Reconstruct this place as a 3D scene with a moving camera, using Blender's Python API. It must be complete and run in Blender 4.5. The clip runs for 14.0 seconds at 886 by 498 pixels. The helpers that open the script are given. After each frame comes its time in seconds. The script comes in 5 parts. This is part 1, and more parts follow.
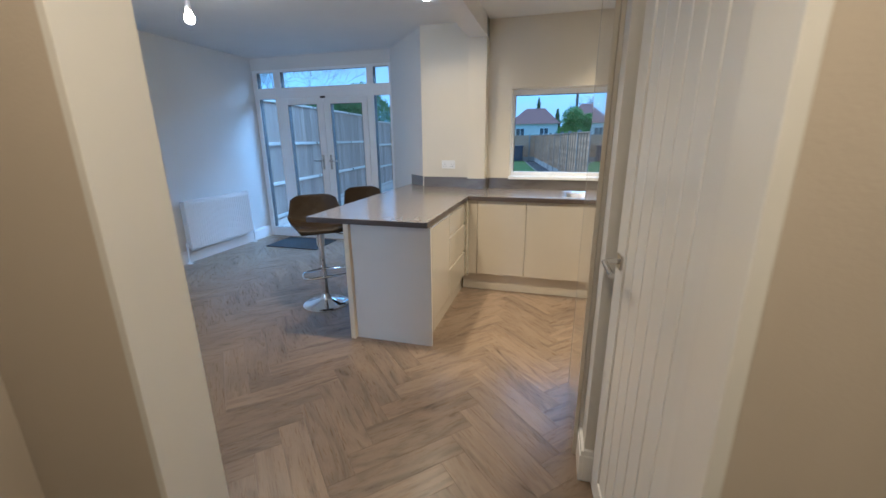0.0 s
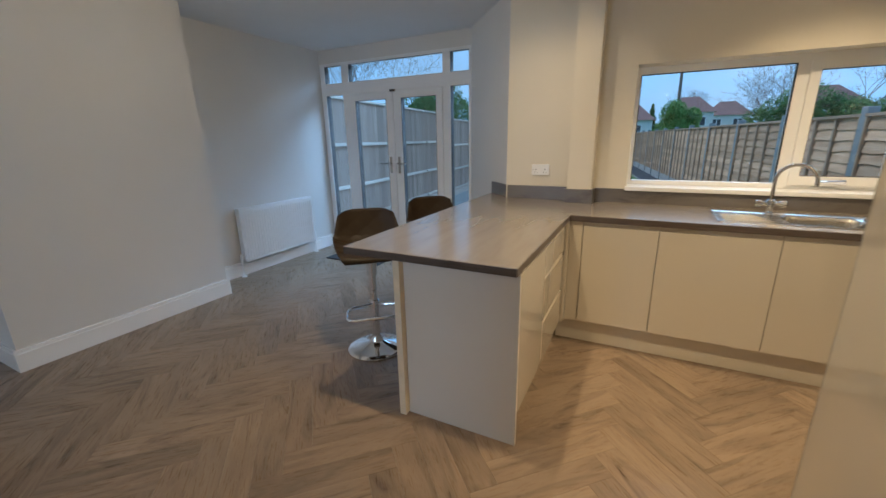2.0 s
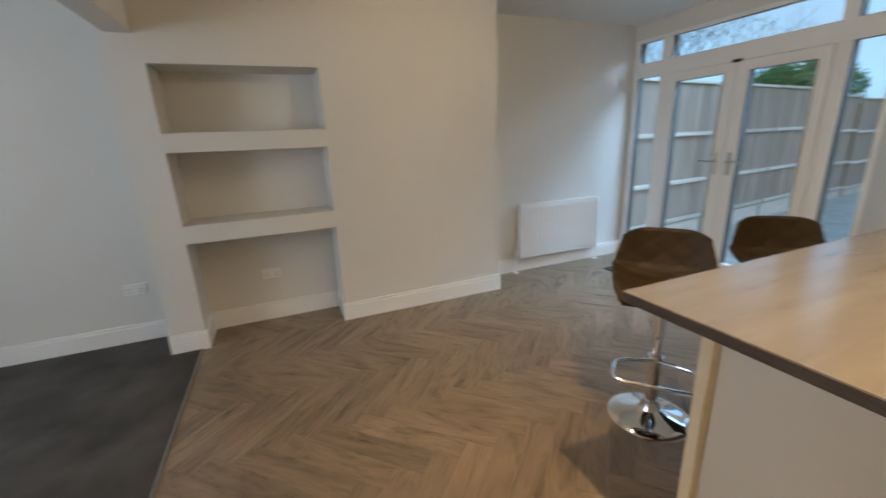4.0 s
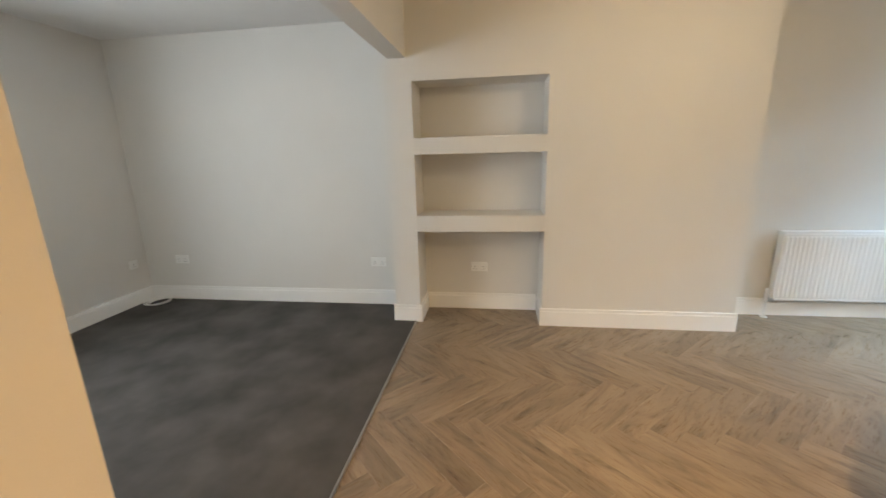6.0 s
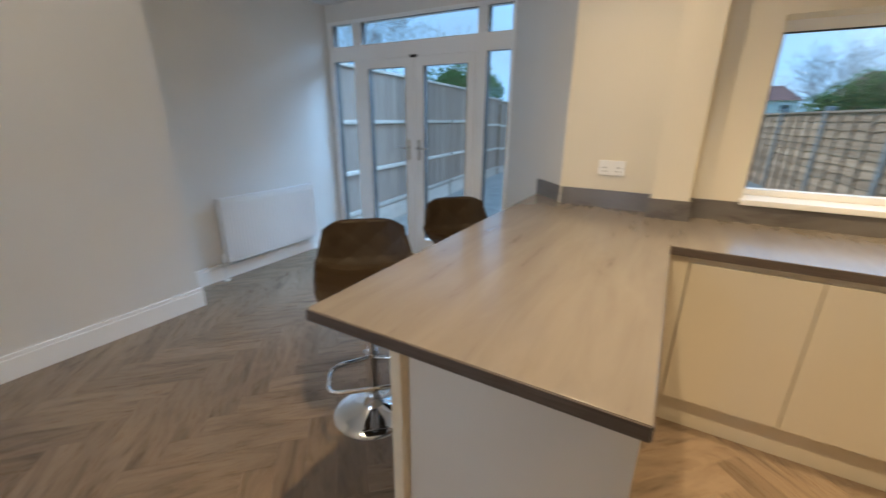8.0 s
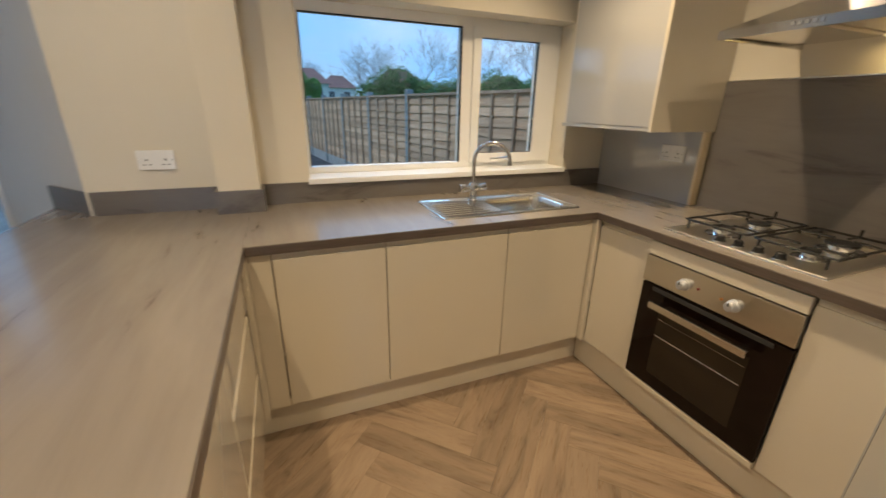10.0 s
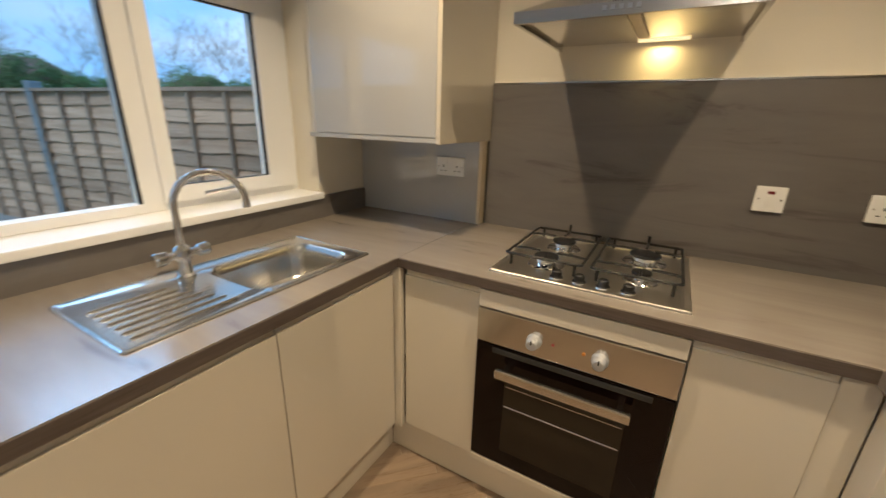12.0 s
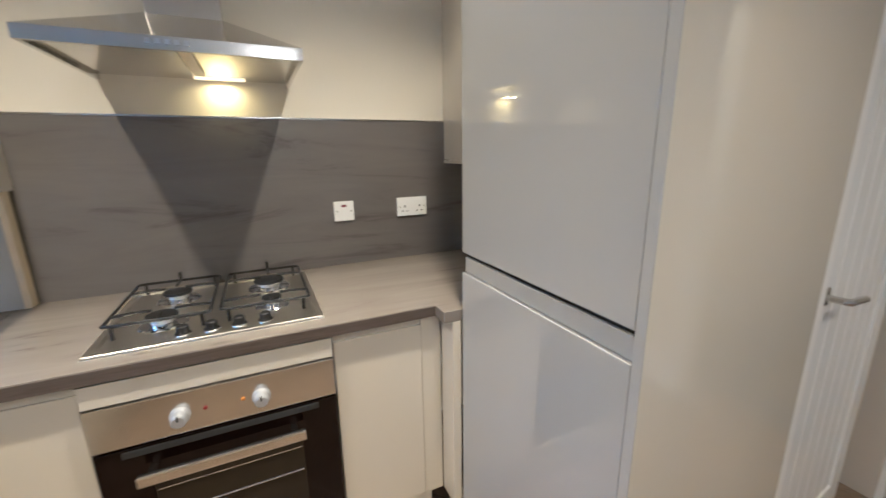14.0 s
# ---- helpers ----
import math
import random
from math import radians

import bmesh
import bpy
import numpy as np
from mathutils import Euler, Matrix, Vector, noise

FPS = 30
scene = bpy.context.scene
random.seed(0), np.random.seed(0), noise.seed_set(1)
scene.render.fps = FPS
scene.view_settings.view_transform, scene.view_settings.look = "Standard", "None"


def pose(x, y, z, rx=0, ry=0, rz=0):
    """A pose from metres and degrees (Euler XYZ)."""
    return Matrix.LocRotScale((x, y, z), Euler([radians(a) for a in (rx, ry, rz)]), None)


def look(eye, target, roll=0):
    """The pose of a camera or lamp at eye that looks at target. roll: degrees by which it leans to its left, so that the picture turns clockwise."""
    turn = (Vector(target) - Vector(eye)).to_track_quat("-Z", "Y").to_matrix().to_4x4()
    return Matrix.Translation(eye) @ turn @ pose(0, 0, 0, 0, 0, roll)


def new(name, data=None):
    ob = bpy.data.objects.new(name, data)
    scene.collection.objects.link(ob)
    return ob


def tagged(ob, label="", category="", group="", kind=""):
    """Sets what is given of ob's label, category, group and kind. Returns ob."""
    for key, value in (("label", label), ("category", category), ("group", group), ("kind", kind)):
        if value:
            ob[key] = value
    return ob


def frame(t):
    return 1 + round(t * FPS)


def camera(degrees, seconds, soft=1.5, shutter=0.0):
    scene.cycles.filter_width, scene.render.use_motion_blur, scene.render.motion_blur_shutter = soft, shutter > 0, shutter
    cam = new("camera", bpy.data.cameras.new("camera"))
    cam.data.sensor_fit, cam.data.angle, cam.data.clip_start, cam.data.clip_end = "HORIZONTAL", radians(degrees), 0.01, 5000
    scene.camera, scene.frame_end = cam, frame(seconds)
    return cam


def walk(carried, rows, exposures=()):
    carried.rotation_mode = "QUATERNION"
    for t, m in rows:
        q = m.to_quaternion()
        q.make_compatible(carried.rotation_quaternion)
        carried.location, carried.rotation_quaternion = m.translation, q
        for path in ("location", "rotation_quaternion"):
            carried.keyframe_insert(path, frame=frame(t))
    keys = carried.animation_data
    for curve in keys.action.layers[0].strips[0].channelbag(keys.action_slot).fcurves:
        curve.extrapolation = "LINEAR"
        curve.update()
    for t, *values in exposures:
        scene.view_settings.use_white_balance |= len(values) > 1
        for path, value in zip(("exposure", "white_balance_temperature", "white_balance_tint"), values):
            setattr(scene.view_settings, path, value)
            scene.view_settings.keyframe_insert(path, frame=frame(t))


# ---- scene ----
cam = camera(97.0, 14.0, shutter=0.4)
PATH = [
    (0, (0.139, 0.272, 1.41), (-0.384, 2.125, 0.869), -0.5),
    (0.5, (0.08, 0.5, 1.411), (-0.508, 2.336, 0.877), -0.8),
    (1, (-0.001, 0.735, 1.39), (-0.724, 2.523, 0.863), -1.2),
    (1.5, (-0.079, 0.935, 1.41), (-0.879, 2.69, 0.881), -1.4),
    (2, (-0.201, 1.124, 1.398), (-1.076, 2.841, 0.861), -1.1),
    (2.5, (-0.31, 1.28, 1.394), (-1.275, 2.948, 0.859), -1.1),
    (3, (-0.398, 1.461, 1.403), (-1.597, 2.973, 0.877), -1.0),
    (3.5, (-0.496, 1.518, 1.411), (-1.978, 2.75, 0.875), -1.6),
    (4, (-0.553, 1.52, 1.428), (-2.337, 2.244, 0.887), -2.4),
    (4.2, (-0.552, 1.529, 1.415), (-2.412, 2.042, 0.886), -2.6),
    (5.25, (-0.535, 1.51, 1.40), (-2.415, 1.06, 0.93), -1.9),
    (6.3, (-0.561, 1.536, 1.426), (-2.499, 1.462, 0.938), -1.3),
    (6.5, (-0.557, 1.559, 1.437), (-2.489, 1.669, 0.93), -1.1),
    (7, (-0.538, 1.643, 1.409), (-2.332, 2.338, 0.864), -0.6),
    (7.5, (-0.625, 1.791, 1.397), (-2.107, 2.995, 0.802), 0.0),
    (8, (-0.648, 1.879, 1.416), (-1.594, 3.524, 0.782), 0.6),
    (8.5, (-0.592, 1.951, 1.41), (-1.046, 3.79, 0.767), 0.7),
    (9, (-0.542, 2.027, 1.382), (-0.53, 3.924, 0.751), 1.0),
    (9.2, (-0.507, 2.060, 1.389), (-0.357, 3.950, 0.748), 0.9),
    (11.3, (-0.233, 2.685, 1.393), (1.134, 3.998, 0.755), 1.5),
    (11.5, (-0.149, 2.749, 1.392), (1.271, 4.016, 0.777), 1.3),
    (12, (-0.059, 2.949, 1.383), (1.593, 3.886, 0.755), 1.5),
    (12.5, (-0.037, 3.066, 1.4), (1.819, 3.511, 0.803), -0.0),
    (13, (-0.058, 3.041, 1.41), (1.864, 2.904, 0.876), -0.9),
    (13.5, (-0.087, 3.0, 1.403), (1.78, 2.486, 0.904), -1.2),
    (14, (-0.09, 2.97, 1.391), (1.673, 2.153, 0.917), -0.9),
]
LIGHT = [(0.0, 0.18, 4650, 10), (1.0, -0.09, 4850, 10), (2.0, -0.17, 5400, 10), (3.0, -0.12, 5700, 10), (4.0, 0.22, 6320, 10), (6.5, 0.85, 6950, 10), (7.5, 0.35, 6650, 10), (8.0, 0.13, 5650, 10), (9.0, -0.12, 5750, 10), (11.5, -0.19, 4900, 10), (12.0, -0.15, 5250, 10), (12.5, -0.02, 5100, 10), (13.2, 0.16, 4550, 10), (14.0, 0.43, 4350, 10)]
walk(cam, [(t, look(eye, target, roll)) for t, eye, target, roll in PATH], LIGHT)

# ---- light ----
world = bpy.data.worlds.new("overcast_sky")
scene.world = world
world.use_nodes = True
wn = world.node_tree
sky = wn.nodes.new("ShaderNodeTexSky")
sky.sky_type = "NISHITA"
sky.sun_disc = False
sky.sun_elevation = radians(28)
sky.sun_rotation = radians(60)
sky.dust_density = 3.0
wtc = wn.nodes.new("ShaderNodeTexCoord")
wnoise = wn.nodes.new("ShaderNodeTexNoise")
wnoise.inputs["Scale"].default_value, wnoise.inputs["Detail"].default_value = 3.5, 7.0
wmap = wn.nodes.new("ShaderNodeMapping")
wmap.inputs["Scale"].default_value = (1, 1, 2.6)
wn.links.new(wtc.outputs["Generated"], wmap.inputs["Vector"])
wn.links.new(wmap.outputs["Vector"], wnoise.inputs["Vector"])
wramp = wn.nodes.new("ShaderNodeMapRange")
wramp.inputs["From Min"].default_value, wramp.inputs["From Max"].default_value = 0.35, 0.62
wramp.inputs["To Min"].default_value, wramp.inputs["To Max"].default_value = 0.55, 1.0
wn.links.new(wnoise.outputs["Fac"], wramp.inputs["Value"])
wmix = wn.nodes.new("ShaderNodeMix")
wmix.data_type = "RGBA"
wmix.inputs["B"].default_value = (2.9, 5.3, 7.9, 1)
wn.links.new(wramp.outputs["Result"], wmix.inputs["Factor"])
wn.links.new(sky.outputs["Color"], wmix.inputs["A"])
wn.links.new(wmix.outputs["Result"], wn.nodes["Background"].inputs["Color"])
wn.nodes["Background"].inputs["Strength"].default_value = 0.15
sun = new("sun", bpy.data.lights.new("sun", "SUN"))
sun.data.energy, sun.data.angle, sun.data.color = 1.5, radians(25), (1.0, 0.93, 0.84)
sun.matrix_world = look((0, 0, 8), (7, 1, 0))



def lamp(name, kind, x, y, z, power, color, size=0.05, **more):
    ob = new(name, bpy.data.lights.new(name, kind))
    ob.data.energy, ob.data.color = power, color
    ob.location = (x, y, z)
    if kind == "AREA":
        ob.data.size = size
    else:
        ob.data.shadow_soft_size = size
    return ob


WARM = (1.0, 0.68, 0.33)
for i, (lx, ly) in enumerate(((-0.96, 2.50), (-0.95, 3.70), (0.70, 2.50), (0.70, 3.68))):
    spot = lamp("downlight_glow", "SPOT", lx, ly, 2.47, 124 if lx > 0 else 96 if ly < 3 else 32, WARM, 0.03)
    spot.data.spot_size, spot.data.spot_blend = radians(146 if lx < 0 else 126), 1.0
# added fill without a fitting, brightens the door lining and the open leaf
lamp("hall_fill", "POINT", 0.0, 0.30, 2.02, 16, WARM, 0.012)
bay = lamp("front_window_daylight", "AREA", -1.70, -2.26, 1.50, 29, (0.80, 0.90, 1.0), 1.25)
bay.rotation_euler = (radians(90), 0, 0)
# added lamps out of view, boosting sky light through garden doors and kitchen window
door_sky = lamp("garden_door_sky_fill", "AREA", -2.0, 8.4, 5.0, 78, (0.44, 0.71, 1.0), 3.0)
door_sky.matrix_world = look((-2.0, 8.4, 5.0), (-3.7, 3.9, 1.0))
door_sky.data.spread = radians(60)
window_sky = lamp("kitchen_window_sky_fill", "AREA", 0.85, 5.9, 2.62, 5, (0.48, 0.74, 1.0), 1.0)
window_sky.matrix_world = look((0.85, 5.9, 2.62), (0.6, 2.4, 0.8))
window_sky.data.spread = radians(80)
hood_bulb = lamp("hood_glow", "AREA", 1.615, 3.05, 1.650, 0.5, (1.0, 0.64, 0.20), 0.06)


# ---- materials ----
def mat(name, color, rough=0.5, metal=0.0, var=0.06, scale=3.0, bump=0.0, bscale=200.0, coat=0.0, spec=0.5, rvar=0.0):
    m = bpy.data.materials.new(name)
    m.use_nodes = True
    nt = m.node_tree
    p = nt.nodes["Principled BSDF"]
    p.inputs["Roughness"].default_value, p.inputs["Metallic"].default_value = rough, metal
    p.inputs["Coat Weight"].default_value, p.inputs["Coat Roughness"].default_value = coat, 0.03
    p.inputs["Specular IOR Level"].default_value = spec
    tc = nt.nodes.new("ShaderNodeNewGeometry")
    n1 = nt.nodes.new("ShaderNodeTexNoise")
    n1.inputs["Scale"].default_value, n1.inputs["Detail"].default_value = scale, 6.0
    nt.links.new(tc.outputs["Position"], n1.inputs["Vector"])
    ramp = nt.nodes.new("ShaderNodeMapRange")
    ramp.inputs["To Min"].default_value, ramp.inputs["To Max"].default_value = 1 - var, 1 + var
    ramp.inputs["From Min"].default_value, ramp.inputs["From Max"].default_value = 0.3, 0.7
    nt.links.new(n1.outputs["Fac"], ramp.inputs["Value"])
    mul = nt.nodes.new("ShaderNodeVectorMath")
    mul.operation = "SCALE"
    mul.inputs[0].default_value = color[:3]
    nt.links.new(ramp.outputs["Result"], mul.inputs["Scale"])
    nt.links.new(mul.outputs["Vector"], p.inputs["Base Color"])
    if rvar:
        rr = nt.nodes.new("ShaderNodeMapRange")
        rr.inputs["To Min"].default_value, rr.inputs["To Max"].default_value = rough - rvar, rough + rvar
        nt.links.new(n1.outputs["Fac"], rr.inputs["Value"])
        nt.links.new(rr.outputs["Result"], p.inputs["Roughness"])
    if bump:
        n2 = nt.nodes.new("ShaderNodeTexNoise")
        n2.inputs["Scale"].default_value, n2.inputs["Detail"].default_value = bscale, 3.0
        nt.links.new(tc.outputs["Position"], n2.inputs["Vector"])
        bp = nt.nodes.new("ShaderNodeBump")
        bp.inputs["Strength"].default_value, bp.inputs["Distance"].default_value = bump, 0.002
        nt.links.new(n2.outputs["Fac"], bp.inputs["Height"])
        nt.links.new(bp.outputs["Normal"], p.inputs["Normal"])
    return m


def grain_mat(name, stops, rough, stretch, scale, detail=8.0, dist=1.2, use_object=False, bump=0.15, per_piece=0.0, coat=0.0, wave=0.0):
    """Grain drawn out along one axis: stone veins, wood. stops: (position, colour) of the ramp."""
    m = bpy.data.materials.new(name)
    m.use_nodes = True
    nt = m.node_tree
    p = nt.nodes["Principled BSDF"]
    p.inputs["Roughness"].default_value = rough
    p.inputs["Coat Weight"].default_value, p.inputs["Coat Roughness"].default_value = coat, 0.16
    if use_object:
        src = nt.nodes.new("ShaderNodeTexCoord").outputs["Object"]
    else:
        src = nt.nodes.new("ShaderNodeNewGeometry").outputs["Position"]
    mp = nt.nodes.new("ShaderNodeMapping")
    mp.inputs["Scale"].default_value = stretch
    nt.links.new(src, mp.inputs["Vector"])
    vec = mp.outputs["Vector"]
    info = nt.nodes.new("ShaderNodeObjectInfo")
    if per_piece:
        off = nt.nodes.new("ShaderNodeVectorMath")
        off.operation = "MULTIPLY_ADD"
        comb = nt.nodes.new("ShaderNodeCombineXYZ")
        for k in range(3):
            nt.links.new(info.outputs["Random"], comb.inputs[k])
        off.inputs[1].default_value = (37.0, 91.0, 53.0)
        nt.links.new(comb.outputs["Vector"], off.inputs[0])
        nt.links.new(vec, off.inputs[2])
        vec = off.outputs["Vector"]
    n1 = nt.nodes.new("ShaderNodeTexNoise")
    n1.inputs["Scale"].default_value, n1.inputs["Detail"].default_value, n1.inputs["Distortion"].default_value = scale, detail, dist
    n1.inputs["Roughness"].default_value = 0.62
    nt.links.new(vec, n1.inputs["Vector"])
    cr = nt.nodes.new("ShaderNodeValToRGB")
    for k, (pos, c) in enumerate(stops):
        e = cr.color_ramp.elements[k] if k < 2 else cr.color_ramp.elements.new(pos)
        e.position, e.color = pos, (*c, 1)
    nt.links.new(n1.outputs["Fac"], cr.inputs["Fac"])
    out = cr.outputs["Color"]
    if per_piece:
        hsv = nt.nodes.new("ShaderNodeHueSaturation")
        mr = nt.nodes.new("ShaderNodeMapRange")
        mr.inputs["To Min"].default_value, mr.inputs["To Max"].default_value = 1 - per_piece, 1 + per_piece
        nt.links.new(info.outputs["Random"], mr.inputs["Value"])
        nt.links.new(mr.outputs["Result"], hsv.inputs["Value"])
        nt.links.new(out, hsv.inputs["Color"])
        out = hsv.outputs["Color"]
    nt.links.new(out, p.inputs["Base Color"])
    if bump:
        bp = nt.nodes.new("ShaderNodeBump")
        bp.inputs["Strength"].default_value, bp.inputs["Distance"].default_value = bump, 0.001
        nt.links.new(n1.outputs["Fac"], bp.inputs["Height"])
        nt.links.new(bp.outputs["Normal"], p.inputs["Normal"])
    return m


def plank_mat():
    """Oak-look vinyl: soft tone drift, dark grain streaks and fine pores along each plank."""
    m = bpy.data.materials.new("oak_look_vinyl")
    m.use_nodes = True
    nt = m.node_tree
    p = nt.nodes["Principled BSDF"]
    src = nt.nodes.new("ShaderNodeTexCoord").outputs["Object"]
    info = nt.nodes.new("ShaderNodeObjectInfo")
    comb = nt.nodes.new("ShaderNodeCombineXYZ")
    for k in range(3):
        nt.links.new(info.outputs["Random"], comb.inputs[k])

    def noise(stretch, scale, detail, dist, shift):
        mp = nt.nodes.new("ShaderNodeMapping")
        mp.inputs["Scale"].default_value = stretch
        nt.links.new(src, mp.inputs["Vector"])
        off = nt.nodes.new("ShaderNodeVectorMath")
        off.operation = "MULTIPLY_ADD"
        off.inputs[1].default_value = shift
        nt.links.new(comb.outputs["Vector"], off.inputs[0])
        nt.links.new(mp.outputs["Vector"], off.inputs[2])
        n = nt.nodes.new("ShaderNodeTexNoise")
        n.inputs["Scale"].default_value, n.inputs["Detail"].default_value, n.inputs["Distortion"].default_value = scale, detail, dist
        n.inputs["Roughness"].default_value = 0.6
        nt.links.new(off.outputs["Vector"], n.inputs["Vector"])
        return n.outputs["Fac"]

    def ramp(fac, lo, hi, a, b):
        r = nt.nodes.new("ShaderNodeMapRange")
        r.inputs["From Min"].default_value, r.inputs["From Max"].default_value = lo, hi
        r.inputs["To Min"].default_value, r.inputs["To Max"].default_value = a, b
        nt.links.new(fac, r.inputs["Value"])
        return r.outputs["Result"]

    def times(a, b):
        q = nt.nodes.new("ShaderNodeMath")
        q.operation = "MULTIPLY"
        nt.links.new(a, q.inputs[0])
        nt.links.new(b, q.inputs[1])
        return q.outputs["Value"]

    streak = noise((1.25, 5.6, 1.0), 1.35, 6.0, 1.9, (37.0, 91.0, 53.0))
    fine = noise((4.0, 70.0, 1.0), 2.2, 4.0, 0.6, (71.0, 23.0, 11.0))
    drift = noise((1.2, 2.0, 1.0), 1.0, 2.0, 0.0, (19.0, 47.0, 5.0))
    cr = nt.nodes.new("ShaderNodeValToRGB")
    for k, (pos, c) in enumerate(WOOD_STOPS):
        e = cr.color_ramp.elements[k] if k < 2 else cr.color_ramp.elements.new(pos)
        e.position, e.color = pos, (*c, 1)
    nt.links.new(streak, cr.inputs["Fac"])
    tone = times(times(ramp(fine, 0.3, 0.7, 0.92, 1.06), ramp(drift, 0.3, 0.7, 0.88, 1.12)), ramp(info.outputs["Random"], 0.0, 1.0, 0.86, 1.16))
    mul = nt.nodes.new("ShaderNodeVectorMath")
    mul.operation = "SCALE"
    nt.links.new(cr.outputs["Color"], mul.inputs[0])
    nt.links.new(tone, mul.inputs["Scale"])
    nt.links.new(mul.outputs["Vector"], p.inputs["Base Color"])
    nt.links.new(ramp(fine, 0.3, 0.7, 0.34, 0.25), p.inputs["Roughness"])
    bp = nt.nodes.new("ShaderNodeBump")
    bp.inputs["Strength"].default_value, bp.inputs["Distance"].default_value = 0.12, 0.0006
    nt.links.new(fine, bp.inputs["Height"])
    nt.links.new(bp.outputs["Normal"], p.inputs["Normal"])
    return m


WOOD_STOPS = [(0.0, (0.035, 0.024, 0.017)), (0.28, (0.085, 0.059, 0.040)), (0.38, (0.182, 0.132, 0.090)), (0.52, (0.243, 0.180, 0.124)), (0.8, (0.298, 0.224, 0.155))]


def glow_mat(name, color, strength):
    m = bpy.data.materials.new(name)
    m.use_nodes = True
    p = m.node_tree.nodes["Principled BSDF"]
    p.inputs["Base Color"].default_value = (*color, 1)
    p.inputs["Emission Color"].default_value = (*color, 1)
    p.inputs["Emission Strength"].default_value = strength
    return m


def glass_mat(name, color=(0.97, 0.985, 0.98), rough=0.0):
    m = bpy.data.materials.new(name)
    m.use_nodes = True
    p = m.node_tree.nodes["Principled BSDF"]
    p.inputs["Base Color"].default_value = (*color, 1)
    p.inputs["Roughness"].default_value = rough
    p.inputs["Transmission Weight"].default_value = 1.0
    p.inputs["IOR"].default_value = 1.45
    return m


M_WALL = mat("matt_white_emulsion", (0.70, 0.685, 0.655), 0.75, var=0.025, scale=1.3, bump=0.25, bscale=160)
M_CREAM = mat("cream_emulsion", (0.71, 0.665, 0.56), 0.75, var=0.025, scale=1.3, bump=0.25, bscale=160)
# off-white wall paint, darkened and warmed in colour for the dim hall
M_HALL = mat("dimmed_hall_emulsion", (0.62, 0.56, 0.48), 0.75, var=0.025, scale=1.3, bump=0.25, bscale=160)
M_CEIL = mat("ceiling_emulsion", (0.72, 0.715, 0.705), 0.85, var=0.02, bump=0.15, bscale=120)
M_TRIM = mat("white_satin_paint", (0.88, 0.875, 0.86), 0.22, var=0.02, bump=0.08, bscale=90)
M_UPVC = mat("white_upvc", (0.82, 0.83, 0.84), 0.28, var=0.015)
M_GLOSS = mat("gloss_cream_door", (0.62, 0.575, 0.48), 0.06, var=0.008, coat=1.0, spec=0.6)
M_GLOSSG = mat("gloss_grey_door", (0.44, 0.44, 0.435), 0.018, var=0.008, coat=0.9, spec=0.6)
M_ENDP = mat("matt_cream_panel", (0.63, 0.595, 0.53), 0.38, var=0.015)
M_EDGE = mat("cream_edging", (0.72, 0.62, 0.45), 0.4, var=0.04, scale=20)
M_CHROME = mat("chrome", (0.82, 0.83, 0.85), 0.06, 1.0, var=0.01)
M_STEEL = mat("brushed_steel", (0.66, 0.645, 0.62), 0.19, 1.0, var=0.015, scale=6, rvar=0.03)
M_HOBSTEEL = mat("satin_hob_steel", (0.70, 0.67, 0.61), 0.30, 1.0, var=0.02, scale=6, rvar=0.03)
M_SINK = mat("satin_sink_steel", (0.58, 0.565, 0.53), 0.24, 1.0, var=0.015, scale=6, rvar=0.03)
M_BLACK = mat("black_cast_iron", (0.010, 0.010, 0.011), 0.4, spec=0.3, var=0.2, scale=60, bump=0.2)
M_OVENG = mat("black_oven_glass", (0.008, 0.004, 0.003), 0.04, var=0.05, spec=0.22)
M_WIN_IN = mat("oven_window_glass", (0.026, 0.020, 0.013), 0.05, var=0.1, spec=0.25)
M_PLASTIC = mat("white_plastic", (0.82, 0.82, 0.80), 0.3, var=0.01)
M_DARK = mat("dark_slot", (0.02, 0.02, 0.02), 0.6, var=0.1)
M_GASKET_SHADE = mat("grey_gasket_and_shade", (0.10, 0.105, 0.11), 0.6, var=0.1)
M_GREY = mat("grey_plastic", (0.35, 0.35, 0.35), 0.4, var=0.05)
M_RED = mat("red_neon", (0.16, 0.012, 0.015), 0.3)
M_LEATHER = mat("brown_leatherette", (0.027, 0.016, 0.006), 0.5, spec=0.3, var=0.2, scale=9, bump=0.25, bscale=260, rvar=0.08)
M_MAT = mat("dark_doormat", (0.03, 0.032, 0.035), 0.95, var=0.25, scale=40, bump=0.8, bscale=400)
M_CARPET = mat("charcoal_carpet", (0.070, 0.065, 0.061), 0.97, var=0.38, scale=3.2, bump=1.0, bscale=420)
M_STRIP = mat("aluminium_strip", (0.42, 0.40, 0.37), 0.4, 1.0, var=0.05)
M_TOP = grain_mat("brown_grey_stone_laminate", [(0.0, (0.06, 0.047, 0.038)), (0.29, (0.115, 0.094, 0.078)), (0.38, (0.205, 0.180, 0.155)), (0.8, (0.252, 0.225, 0.196))], 0.23, (4.6, 0.65, 1.0), 3.0, dist=0.5, bump=0.02, coat=0.3)
M_TOPEDGE = grain_mat("laminate_edge", [(0.3, (0.070, 0.054, 0.045)), (0.7, (0.115, 0.094, 0.080))], 0.3, (2.0, 2.0, 30.0), 3.0)
M_SPLASH = grain_mat("grey_stone_laminate", [(0.0, (0.03, 0.026, 0.023)), (0.34, (0.088, 0.079, 0.073)), (0.43, (0.135, 0.124, 0.115)), (0.75, (0.162, 0.15, 0.14))], 0.3, (1.0, 0.6, 3.4), 2.6, dist=0.9)
